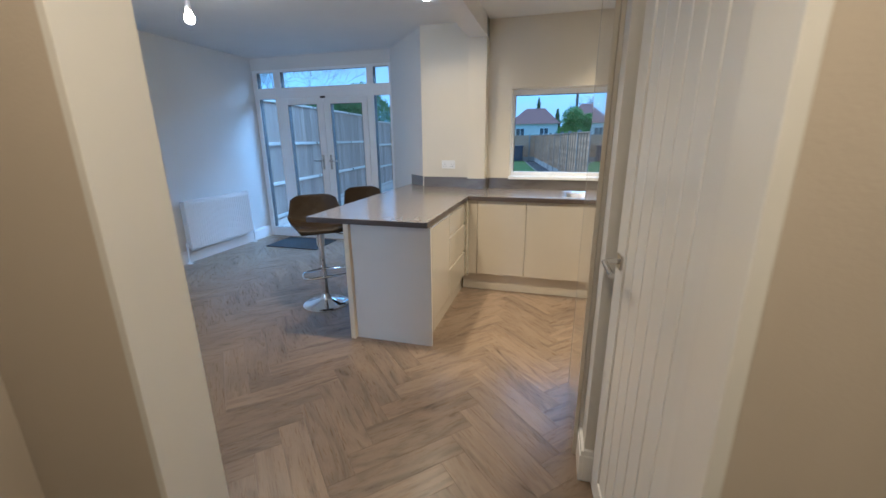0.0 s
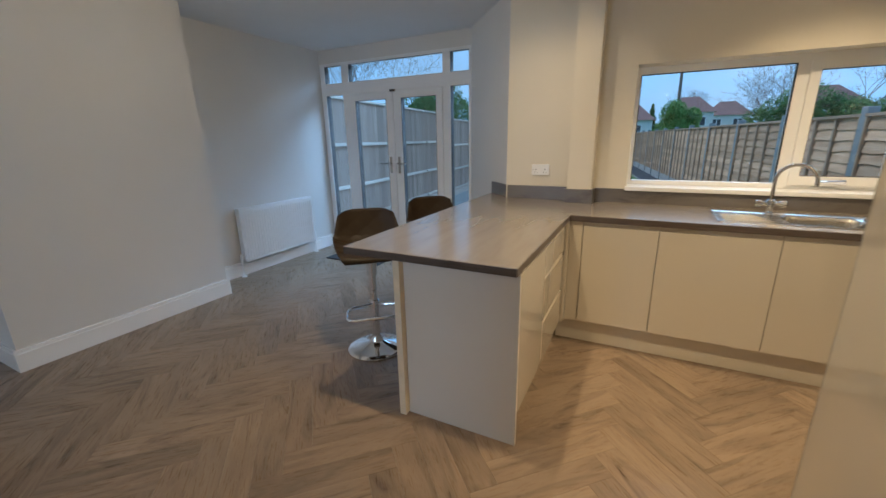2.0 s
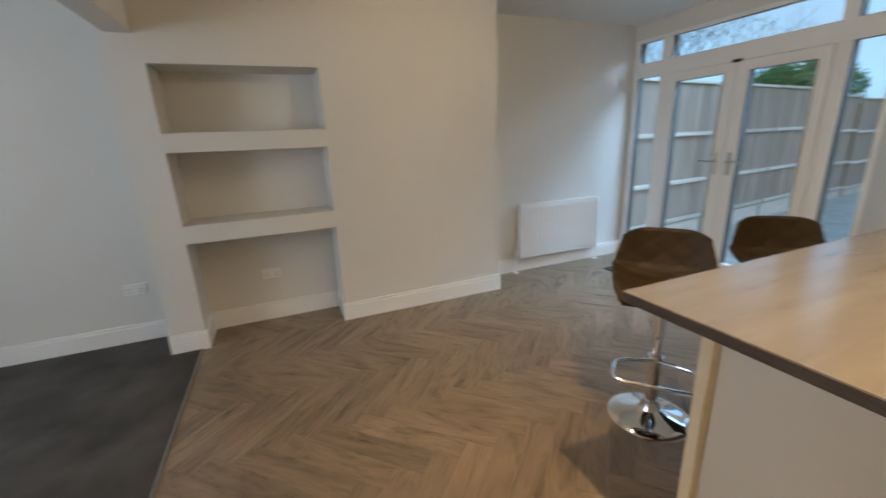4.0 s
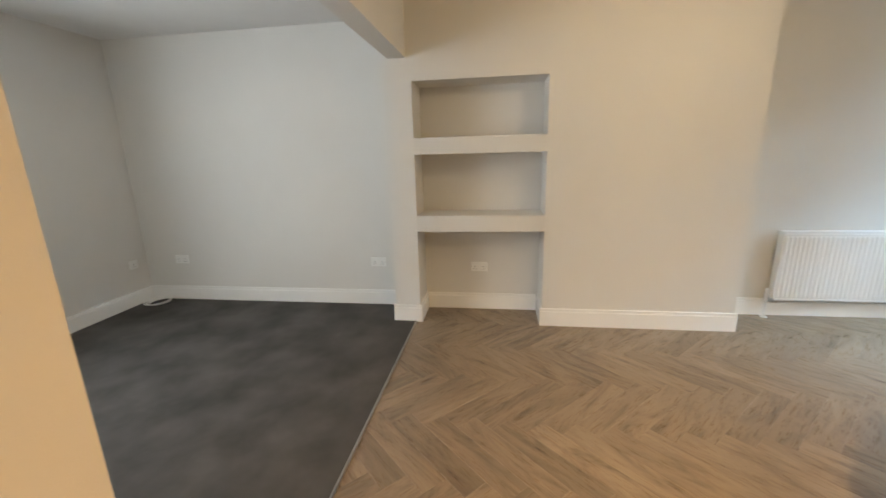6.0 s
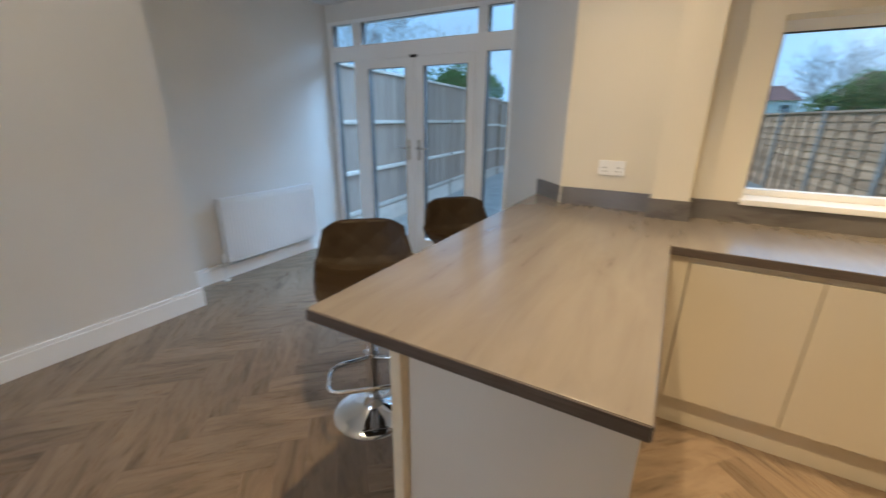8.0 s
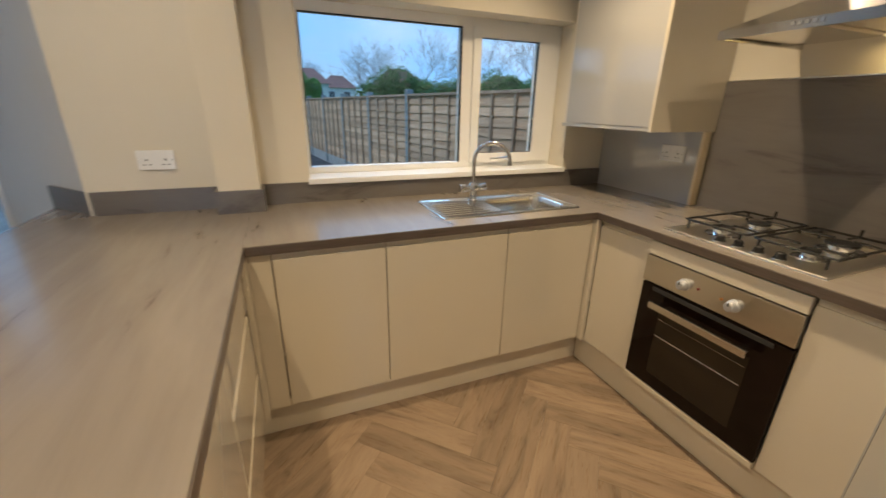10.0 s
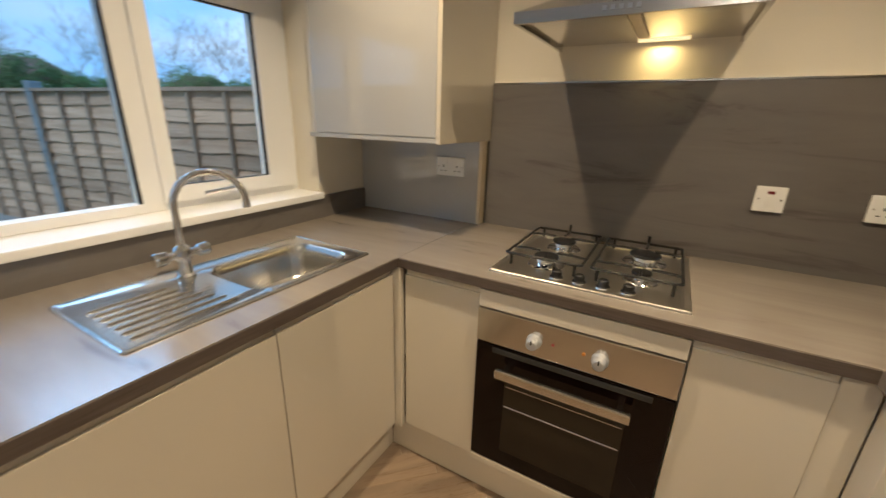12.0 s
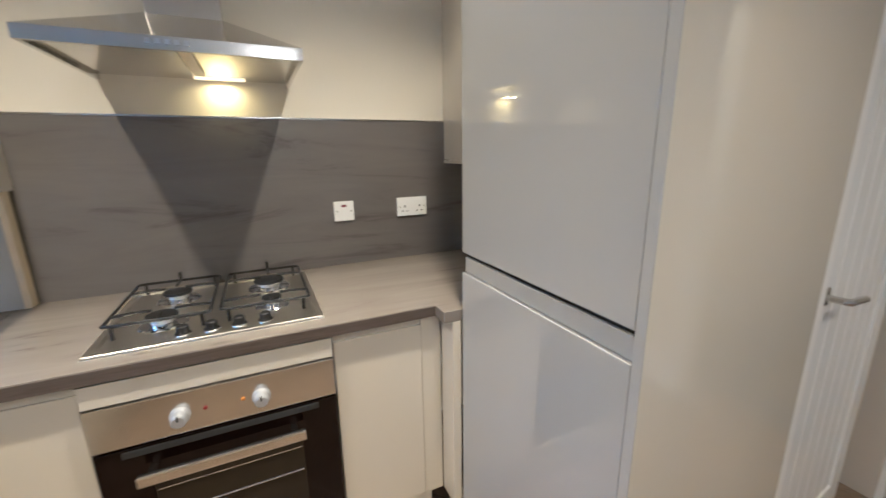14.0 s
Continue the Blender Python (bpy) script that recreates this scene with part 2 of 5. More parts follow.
M_GLASS = glass_mat("window_glass")
M_BULB = glow_mat("lit_bulb", (1.0, 0.76, 0.46), 280.0)
M_SPOT = glow_mat("lit_spot_lens", (1.0, 0.85, 0.65), 120.0)
M_HOODLED = glow_mat("lit_hood_lens", (1.0, 0.74, 0.34), 1.2)
M_WOOD = plank_mat()
M_JOINT = mat("dark_joint", (0.15, 0.105, 0.068), 0.8)
M_LAWN = mat("lawn_green", (0.075, 0.16, 0.035), 0.95, var=0.35, scale=6, bump=1.0, bscale=90)
M_TARMAC = mat("dark_path_tarmac", (0.055, 0.057, 0.062), 0.9, var=0.2, scale=8, bump=0.6, bscale=120)
M_FENCE = grain_mat("weathered_fence_board", [(0.2, (0.31, 0.18, 0.10)), (0.5, (0.55, 0.37, 0.235)), (0.8, (0.66, 0.48, 0.33))], 0.85, (1.0, 1.0, 14.0), 1.2, use_object=True, per_piece=0.25)
M_FENCEV = grain_mat("grey_feather_board", [(0.2, (0.20, 0.155, 0.13)), (0.5, (0.33, 0.275, 0.235)), (0.8, (0.43, 0.365, 0.315))], 0.85, (9.0, 9.0, 0.8), 1.2, use_object=True, per_piece=0.2)
M_CONC = mat("concrete", (0.36, 0.36, 0.34), 0.85, var=0.15, scale=5, bump=0.5, bscale=60)
M_RENDER = mat("white_render", (0.72, 0.71, 0.69), 0.85, var=0.06, scale=2)
M_ROOF = mat("red_clay_tiles", (0.22, 0.125, 0.108), 0.8, var=0.3, scale=3, bump=0.8, bscale=14)
M_BARK = mat("dark_bark", (0.16, 0.13, 0.112), 0.9, var=0.3, scale=10)
M_LEAF = mat("evergreen_leaf", (0.12, 0.26, 0.055), 0.75, var=0.5, scale=5)
M_LEAFD = mat("dark_hedge_leaf", (0.105, 0.20, 0.06), 0.85, var=0.5, scale=3)
M_BIN = mat("blue_grey_bin_plastic", (0.03, 0.05, 0.085), 0.5, var=0.05)


# ---- building helpers ----
def origin(ob):
    v = Vector((0, 0, 0))
    while ob is not None:
        v += ob.location
        ob = ob.parent
    return v


def finish(name, bm, material, smooth):
    me = bpy.data.meshes.new(name)
    bmesh.ops.recalc_face_normals(bm, faces=bm.faces)
    if smooth:
        for f in bm.faces:
            f.smooth = True
        for e in bm.edges:
            if len(e.link_faces) == 2 and e.calc_face_angle() > 0.6:
                e.smooth = False
    bm.to_mesh(me)
    bm.free()
    me.materials.append(material)
    return new(name, me)


def part(name, bm, material, parent, label="", smooth=False):
    bmesh.ops.translate(bm, verts=bm.verts, vec=-origin(parent))
    ob = finish(name, bm, material, smooth)
    ob.parent = parent
    return tagged(ob, label)


def thing(name, x, y, z, label, category, group="", kind=""):
    ob = new(name)
    ob.location = (x, y, z)
    ob.empty_display_size = 0.1
    return tagged(ob, label, category, group, kind)


def single(name, bm, material, label, category, group="", kind="", smooth=False):
    return tagged(finish(name, bm, material, smooth), label, category, group, kind)


def bx(bm, x0, x1, y0, y1, z0, z1, bev=0.0, seg=2):
    v = [bm.verts.new((x, y, z)) for x in (x0, x1) for y in (y0, y1) for z in (z0, z1)]
    fs = [bm.faces.new([v[i] for i in q]) for q in ((0, 1, 3, 2), (4, 6, 7, 5), (0, 4, 5, 1), (2, 3, 7, 6), (0, 2, 6, 4), (1, 5, 7, 3))]
    if bev:
        es = list({e for f in fs for e in f.edges})
        bmesh.ops.bevel(bm, geom=es, offset=bev, segments=seg, affect="EDGES", profile=0.7)
    return bm


def box(x0, x1, y0, y1, z0, z1, bev=0.0, seg=2):
    return bx(bmesh.new(), min(x0, x1), max(x0, x1), min(y0, y1), max(y0, y1), min(z0, z1), max(z0, z1), bev, seg)


def boxes(*rows, bev=0.0):
    bm = bmesh.new()
    for r in rows:
        t = box(*r, bev=bev)
        me = bpy.data.meshes.new("tmp")
        t.to_mesh(me)
        t.free()
        bm.from_mesh(me)
        bpy.data.meshes.remove(me)
    return bm


def prism(poly, z0, z1, bev=0.0):
    """An upright block over a plan outline."""
    bm = bmesh.new()
    lo = [bm.verts.new((x, y, z0)) for x, y in poly]
    hi = [bm.verts.new((x, y, z1)) for x, y in poly]
    bm.faces.new(lo[::-1]), bm.faces.new(hi)
    n = len(poly)
    for i in range(n):
        bm.faces.new((lo[i], lo[(i + 1) % n], hi[(i + 1) % n], hi[i]))
    bmesh.ops.recalc_face_normals(bm, faces=bm.faces)
    if bev:
        bmesh.ops.bevel(bm, geom=list(bm.edges), offset=bev, segments=2, affect="EDGES", profile=0.7)
    return bm


def rounded_tube(pts, r, n=12, closed=False, bm=None):
    bm = bm or bmesh.new()
    pts = [Vector(p) for p in pts]
    rings, up = [], None
    m = len(pts)
    for i, p in enumerate(pts):
        a = pts[(i - 1) % m] if closed or i > 0 else p
        b = pts[(i + 1) % m] if closed or i < m - 1 else p
        d = (b - a).normalized()
        if up is None:
            up = d.orthogonal().normalized()
        up = (up - d * up.dot(d)).normalized()
        side = d.cross(up)
        rr = r[i] if isinstance(r, (list, tuple)) else r
        rings.append([bm.verts.new(p + (up * math.cos(2 * math.pi * k / n) + side * math.sin(2 * math.pi * k / n)) * rr) for k in range(n)])
    for i in range(m if closed else m - 1):
        a, b = rings[i], rings[(i + 1) % m]
        for k in range(n):
            bm.faces.new((a[k], a[(k + 1) % n], b[(k + 1) % n], b[k]))
    if not closed:
        bm.faces.new(rings[0][::-1]), bm.faces.new(rings[-1])
    return bm


def lathe(profile, x, y, z, n=32, axis="z", bm=None):
    """profile: (radius, height) from one end to the other."""
    bm = bm or bmesh.new()
    rings = []
    for r, h in profile:
        ring = []
        for k in range(n):
            a = 2 * math.pi * k / n
            c, s = r * math.cos(a), r * math.sin(a)
            p = (x + c, y + s, z + h) if axis == "z" else (x + h, y + c, z + s) if axis == "x" else (x + c, y + h, z + s)
            ring.append(bm.verts.new(p))
        rings.append(ring)
    for a, b in zip(rings, rings[1:]):
        for k in range(n):
            bm.faces.new((a[k], a[(k + 1) % n], b[(k + 1) % n], b[k]))
    bm.faces.new(rings[0]), bm.faces.new(rings[-1])
    return bm


def arc(c, r, a0, a1, n, plane="xz"):
    out = []
    for k in range(n + 1):
        a = radians(a0 + (a1 - a0) * k / n)
        u, v = r * math.cos(a), r * math.sin(a)
        out.append((c[0] + u, c[1], c[2] + v) if plane == "xz" else (c[0], c[1] + u, c[2] + v) if plane == "yz" else (c[0] + u, c[1] + v, c[2]))
    return out


def structure(name, bm, material, label, category="wall"):
    return single(name, bm, material, label, category, kind="structure")


# ---- rooms ----
XL, XR, YW, YD, CEIL = -4.03, 1.66, 4.41, 5.28, 2.50
structure("floor", box(-4.4, 1.9, -2.4, 5.36, -0.12, -0.006), M_JOINT, "dark screed floor under the vinyl planks", "floor")
structure("carpet_floor", boxes((XL, -1.033, 0.70, 0.825, -0.006, 0.008), (XL, 0.60, -2.08, 0.70, -0.006, 0.008)), M_CARPET, "charcoal grey cut-pile carpet of the living room", "carpet")
ceiling = structure("ceiling", box(-4.3, 1.95, -2.3, 5.5, CEIL, CEIL + 0.15), M_CEIL, "plain white painted plaster ceiling", "ceiling")
structure("wall_west", box(XL - 0.25, XL, -2.3, 5.33, -0.1, CEIL), M_WALL, "white emulsioned party wall of the long room")
structure("wall_east", box(XR, XR + 0.25, 1.70, 4.72, -0.1, CEIL), M_CREAM, "cream emulsioned wall behind the hob")
structure("wall_south", boxes((XL, -2.32, -2.33, -2.08, -0.1, CEIL), (-1.08, 0.62, -2.33, -2.08, -0.1, CEIL), (-2.32, -1.08, -2.33, -2.08, -0.1, 0.88), (-2.32, -1.08, -2.33, -2.08, 2.12, CEIL)), M_WALL, "white emulsioned end wall of the living room")
WX0, WX1, WZ0, WZ1 = -0.312, 1.288, 1.0, 1.878
structure("wall_north", boxes((-1.25, WX0, YW, YW + 0.29, -0.1, CEIL), (WX1, XR, YW, YW + 0.29, -0.1, CEIL), (WX0, WX1, YW, YW + 0.29, -0.1, WZ0), (WX0, WX1, YW, YW + 0.29, WZ1, CEIL)), M_CREAM, "cream emulsioned wall round the kitchen window")
FX0, FX1, FZ1 = -4.02, -1.93, 2.34
structure("wall_splay", prism([(-1.235, YW), (-1.93, YD - 0.03), (-1.93, YD + 0.2), (-1.25, YD + 0.2), (-1.235, YW + 0.28)], -0.1, CEIL), M_WALL, "white splayed wall beside the garden doors")
structure("wall_over_doors", box(XL, -1.93, YD - 0.02, YD + 0.2, FZ1, CEIL), M_WALL, "white plaster strip over the garden doors")
structure("post", box(-0.722, -0.545, 4.275, YW, 0.91, CEIL, 0.004), M_CREAM, "cream boxed-in post under the ceiling beam", "post")
structure("beam_kitchen", box(-0.722, -0.545, 0.85, 4.40, 2.325, CEIL, 0.004), M_CEIL, "white boxed ceiling beam", "beam")
structure("beam_living", box(-3.75, -1.033, 0.69, 0.83, 2.112, CEIL, 0.004), M_WALL, "white boxed beam between dining and living areas", "beam")

# chimney breast with the shelf recess
CX, NX = -3.665, -4.0
NY0, NY1, CY1 = 0.868, 1.887, 3.345
structure("chimney_breast", boxes((XL, CX, NY1, CY1, -0.05, CEIL), (XL, CX, 0.655, NY0, -0.05, CEIL), (XL, CX, NY0, NY1, 1.948, CEIL), (XL, NX, NY0, NY1, -0.05, 1.948)), M_WALL, "white chimney breast with a recessed shelf niche", "chimney breast")
for z0, z1 in ((1.407, 1.533), (0.792, 0.921)):
    structure("niche_shelf", box(NX, CX - 0.002, NY0, NY1, z0, z1, 0.003), M_WALL, "thick white boxed shelf in the recess", "shelf")

# hall, doorway and the wall behind the tall unit
DJ0, DJ1 = -0.585, 0.343
structure("wall_hall", boxes((-1.033, DJ0 - 0.02, 0.735, 0.862, -0.1, CEIL), (DJ0 - 0.02, DJ1 + 0.02, 0.735, 0.862, 2.06, CEIL), (DJ1 + 0.02, 0.62, 0.735, 0.862, -0.1, CEIL), (-1.033, -1.003, -2.1, 0.735, -0.1, CEIL)), M_HALL, "off-white hall wall round the doorway, its colour dimmed for shade")
structure("wall_back", boxes((0.335, XR + 0.1, 1.74, 1.866, -0.1, CEIL), (0.50, 0.62, 0.862, 1.74, -0.1, CEIL), (0.62, 0.74, -2.1, 0.735, -0.1, CEIL)), M_WALL, "white partition wall behind the tall unit")


# ---- trim ----
def skirting(name, x0, x1, y0, y1, label="white moulded skirting board"):
    """A skirting board with a thinner moulded top."""
    bm = bmesh.new()
    t = bpy.data.meshes.new("tmp")
    for ins, z0, z1 in ((0.0, 0.0, 0.125), (0.005, 0.125, 0.150)):
        b = box(x0 + (ins if name[-1] == "w" else 0), x1 - (ins if name[-1] == "e" else 0), y0 + (ins if name[-1] == "s" else 0), y1 - (ins if name[-1] == "n" else 0), z0, z1, 0.003)
        b.to_mesh(t)
        b.free()
        bm.from_mesh(t)
    return structure("baseboard", bm, M_TRIM, label, "skirting")


SK = 0.018
skirting("e", XL, XL + SK, CY1 + SK, YD - 0.02)
skirting("e", CX, CX + SK, NY1 - SK, CY1 + SK)
skirting("n", XL + SK, CX, CY1, CY1 + SK)
skirting("e", CX, CX + SK, 0.637, NY0 + SK)
skirting("e", NX, NX + SK, NY0 + SK, NY1 - SK)
skirting("n", NX, CX, NY0, NY0 + SK)
skirting("s", NX, CX, NY1 - SK, NY1)
skirting("s", XL + SK, CX, 0.637, 0.655)
skirting("e", XL, XL + SK, -2.08, 0.637)
skirting("n", XL + SK, -1.033, -2.08, -2.062)
skirting("n", -1.033, DJ0 - 0.022, 0.862, 0.880)
skirting("w", -1.051, -1.033, -2.06, 0.880)
skirting("w", 0.317, 0.335, 1.722, 1.884)
skirting("s", 0.335, 0.50, 1.722, 1.74)
structure("trim_strip", box(CX + SK, -1.052, 0.822, 0.836, 0.0, 0.011, 0.004), M_STRIP, "aluminium threshold strip between carpet and planks", "threshold")

# ---- kitchen window ----
YF = 4.56
win = thing("window_1", 0.49, YF, WZ0, "white plastic kitchen window with one fixed and one opening light", "window", kind="structure")
zb, zt = 1.035, WZ1
part("window_frame", boxes((WX0, WX1, YF, YF + 0.07, zb, zb + 0.032), (WX0, WX1, YF, YF + 0.07, zt - 0.05, zt), (WX0, WX0 + 0.022, YF, YF + 0.07, zb + 0.032, zt - 0.05), (WX1 - 0.05, WX1, YF, YF + 0.07, zb + 0.032, zt - 0.05), (0.605, 0.675, YF, YF + 0.07, zb + 0.032, zt - 0.05)), M_UPVC, win)
s0, s1 = zb + 0.028, zt - 0.046
sash = part("sash", boxes((0.670, 1.243, YF - 0.016, YF - 0.001, s0, zb + 0.085), (0.670, 1.243, YF - 0.016, YF - 0.001, zt - 0.10, s1), (0.670, 0.722, YF - 0.016, YF - 0.001, zb + 0.085, zt - 0.10), (1.125, 1.243, YF - 0.016, YF - 0.001, zb + 0.085, zt - 0.10), (0.680, 1.233, YF + 0.001, YF + 0.05, s0 + 0.008, zb + 0.083), (0.680, 1.233, YF + 0.001, YF + 0.05, zt - 0.098, s1 - 0.008), (0.680, 0.720, YF + 0.001, YF + 0.05, zb + 0.083, zt - 0.098), (1.127, 1.233, YF + 0.001, YF + 0.05, zb + 0.083, zt - 0.098)), M_UPVC, win)
part("gasket", boxes((0.722, 1.125, YF - 0.004, YF + 0.006, zb + 0.085, zb + 0.089), (0.722, 1.125, YF - 0.004, YF + 0.006, zt - 0.105, zt - 0.100), (0.722, 0.727, YF - 0.004, YF + 0.006, zb + 0.089, zt - 0.105), (1.117, 1.125, YF - 0.004, YF + 0.006, zb + 0.089, zt - 0.105)), M_DARK, sash)
part("gasket", boxes((0.598, 0.605, YF + 0.004, YF + 0.02, zb + 0.032, zt - 0.05), (WX0 + 0.022, WX0 + 0.027, YF + 0.004, YF + 0.02, zb + 0.032, zt - 0.05), (WX0 + 0.027, 0.598, YF + 0.004, YF + 0.02, zt - 0.056, zt - 0.05)), M_DARK, win)
p = part("pane", box(WX0 + 0.02, 0.607, YF + 0.028, YF + 0.036, zb + 0.03, zt - 0.048), M_GLASS, win)
p.visible_shadow = False
p = part("pane", box(0.72, 1.127, YF + 0.012, YF + 0.020, zb + 0.083, zt - 0.098), M_GLASS, sash)
p.visible_shadow = False
part("window_handle", rounded_tube([(0.80, YF - 0.045, 1.085), (0.86, YF - 0.05, 1.088), (0.95, YF - 0.045, 1.092)], 0.009, 8), M_CHROME, sash, "chrome window handle")
part("handle_base", box(0.915, 0.955, YF - 0.045, YF - 0.015, 1.078, 1.104, 0.004), M_CHROME, sash)
sill = part("window_sill", box(WX0 - 0.008, WX1 + 0.004, YW - 0.028, YF + 0.01, 1.004, 1.034, 0.006), M_UPVC, win, "white plastic window board")

w2 = thing("window_2", -1.70, -2.2, 0.88, "white plastic front window of the living room", "window", kind="structure")
part("window_frame", boxes((-2.32, -1.08, -2.22, -2.16, 0.88, 0.94), (-2.32, -1.08, -2.22, -2.16, 2.06, 2.12), (-2.32, -2.26, -2.22, -2.16, 0.94, 2.06), (-1.14, -1.08, -2.22, -2.16, 0.94, 2.06)), M_UPVC, w2)
q = part("pane", box(-2.265, -1.135, -2.195, -2.188, 0.935, 2.065), M_GLASS, w2)
q.visible_shadow = False

# ---- garden doors ----
fd = thing("french_doors", (FX0 + FX1) / 2, YD, 0, "white plastic French doors with side and top lights", "patio door", kind="structure")
fd.name = "door_1"


def fdx(x):
    return 0.008 + (x - 0.008) * 1.068


def fdz(z):
    return 1.415 + (z - 1.415) * 1.068


S1a, S1b, D1, G1a, G1b, MEET, G2a, G2b, D2, S2a, S2b = [fdx(v) for v in (-3.70, -3.443, -3.343, -3.256, -2.832, -2.737, -2.634, -2.204, -2.13, -2.045, -1.838)]
Z1, Z2, Z3 = fdz(1.93), fdz(2.06), fdz(2.25)
part("outer_frame", boxes((FX0, S1a, YD - 0.02, YD + 0.06, 0, FZ1), (S2b, FX1, YD - 0.02, YD + 0.06, 0, FZ1), (S1a, S2b, YD - 0.02, YD + 0.06, Z3, FZ1), (S1a, S2b, YD - 0.02, YD + 0.06, Z1, Z2), (S1a, S2b, YD - 0.02, YD + 0.06, 0, 0.06), (S1b, D1, YD - 0.02, YD + 0.06, 0.06, Z1), (D2, S2a, YD - 0.02, YD + 0.06, 0.06, Z1), (S1b, D1, YD - 0.02, YD + 0.06, Z2, Z3), (D2 + 0.0, S2a, YD - 0.02, YD + 0.06, Z2, Z3), (S1a, S1b, YD - 0.02, YD + 0.06, 0.06, 0.13), (S2a, S2b, YD - 0.02, YD + 0.06, 0.06, 0.13), bev=0.004), M_UPVC, fd)
for a, b, ga, gb, hx, s in ((D1, MEET, G1a, G1b, fdx(-2.80), -1), (MEET, D2, G2a, G2b, fdx(-2.685), 1)):
    leaf = part("door_leaf", boxes((a + 0.004, ga, YD - 0.035, YD + 0.03, 0.064, Z1 - 0.004), (gb, b - 0.004, YD - 0.035, YD + 0.03, 0.064, Z1 - 0.004), (ga, gb, YD - 0.035, YD + 0.03, 0.064, 0.19), (ga, gb, YD - 0.035, YD + 0.03, fdz(1.848), Z1 - 0.004), bev=0.005), M_UPVC, fd)
    q = part("pane", box(ga - 0.005, gb + 0.005, YD - 0.004, YD + 0.006, 0.185, fdz(1.855)), M_GLASS, leaf)
    q.visible_shadow = False
    # gasket round the glass; strips outside it are widened to paint shaded leaf edges
    part("gasket", boxes((ga, ga + 0.005, YD - 0.037, YD - 0.005, 0.19, fdz(1.848)), (gb - 0.003, gb, YD - 0.037, YD - 0.005, 0.19, fdz(1.848)), (ga, gb, YD - 0.037, YD - 0.005, fdz(1.845), fdz(1.848)), (ga, ga + 0.005, YD + 0.0065, YD + 0.034, 0.19, fdz(1.848)), (gb - 0.003, gb, YD + 0.0065, YD + 0.034, 0.19, fdz(1.848))), M_GASKET_SHADE, leaf)
    part("handle_plate", box(hx - 0.016, hx + 0.016, YD - 0.045, YD - 0.035, 1.01, 1.21, 0.004), M_STEEL, leaf, "brushed steel handle plate")
    part("door_handle", rounded_tube([(hx, YD - 0.04, 1.13), (hx, YD - 0.085, 1.13), (hx + s * 0.02, YD - 0.092, 1.13), (hx + s * 0.125, YD - 0.088, 1.13)], 0.009, 8), M_STEEL, leaf, "steel lever handle", smooth=True)
part("latch", box(MEET - 0.035, MEET + 0.035, YD - 0.05, YD - 0.03, Z1 - 0.012, Z1 + 0.012, 0.003), M_DARK, fd, "black top latch")
for a, b, z0, z1 in ((S1a, S1b, 0.13, Z1), (S2a, S2b, 0.13, Z1), (S1a, S1b, Z2, Z3), (D1, D2, Z2, Z3), (S2a, S2b, Z2, Z3)):
    q = part("pane", box(a - 0.004, b + 0.004, YD + 0.01, YD + 0.02, z0 - 0.004, z1 + 0.004), M_GLASS, fd)
    q.visible_shadow = False
    # gasket, plus deep outer side strips whose dark colour shades the frame reveal
    part("gasket", boxes((a, a + 0.005, YD - 0.008, YD + 0.012, z0, z1), (b - 0.003, b, YD - 0.008, YD + 0.012, z0, z1), (a, b, YD - 0.008, YD + 0.012, z0, z0 + 0.003), (a, b, YD - 0.008, YD + 0.012, z1 - 0.003, z1), (a, a + 0.005, YD + 0.0205, YD + 0.064, z0, z1), (b - 0.003, b, YD + 0.0205, YD + 0.064, z0, z1)), M_GASKET_SHADE, fd)

# ---- hall doorway and its open door ----
frame_bm = boxes((DJ0 - 0.02, DJ0, 0.733, 0.868, 0, 2.04), (DJ1, DJ1 + 0.02, 0.733, 0.845, 0, 2.04), (DJ0 - 0.02, DJ1 + 0.02, 0.733, 0.866, 2.04, 2.06), bev=0.002)
structure("door_frame", frame_bm, M_TRIM, "white painted door lining without a door stop", "door frame")


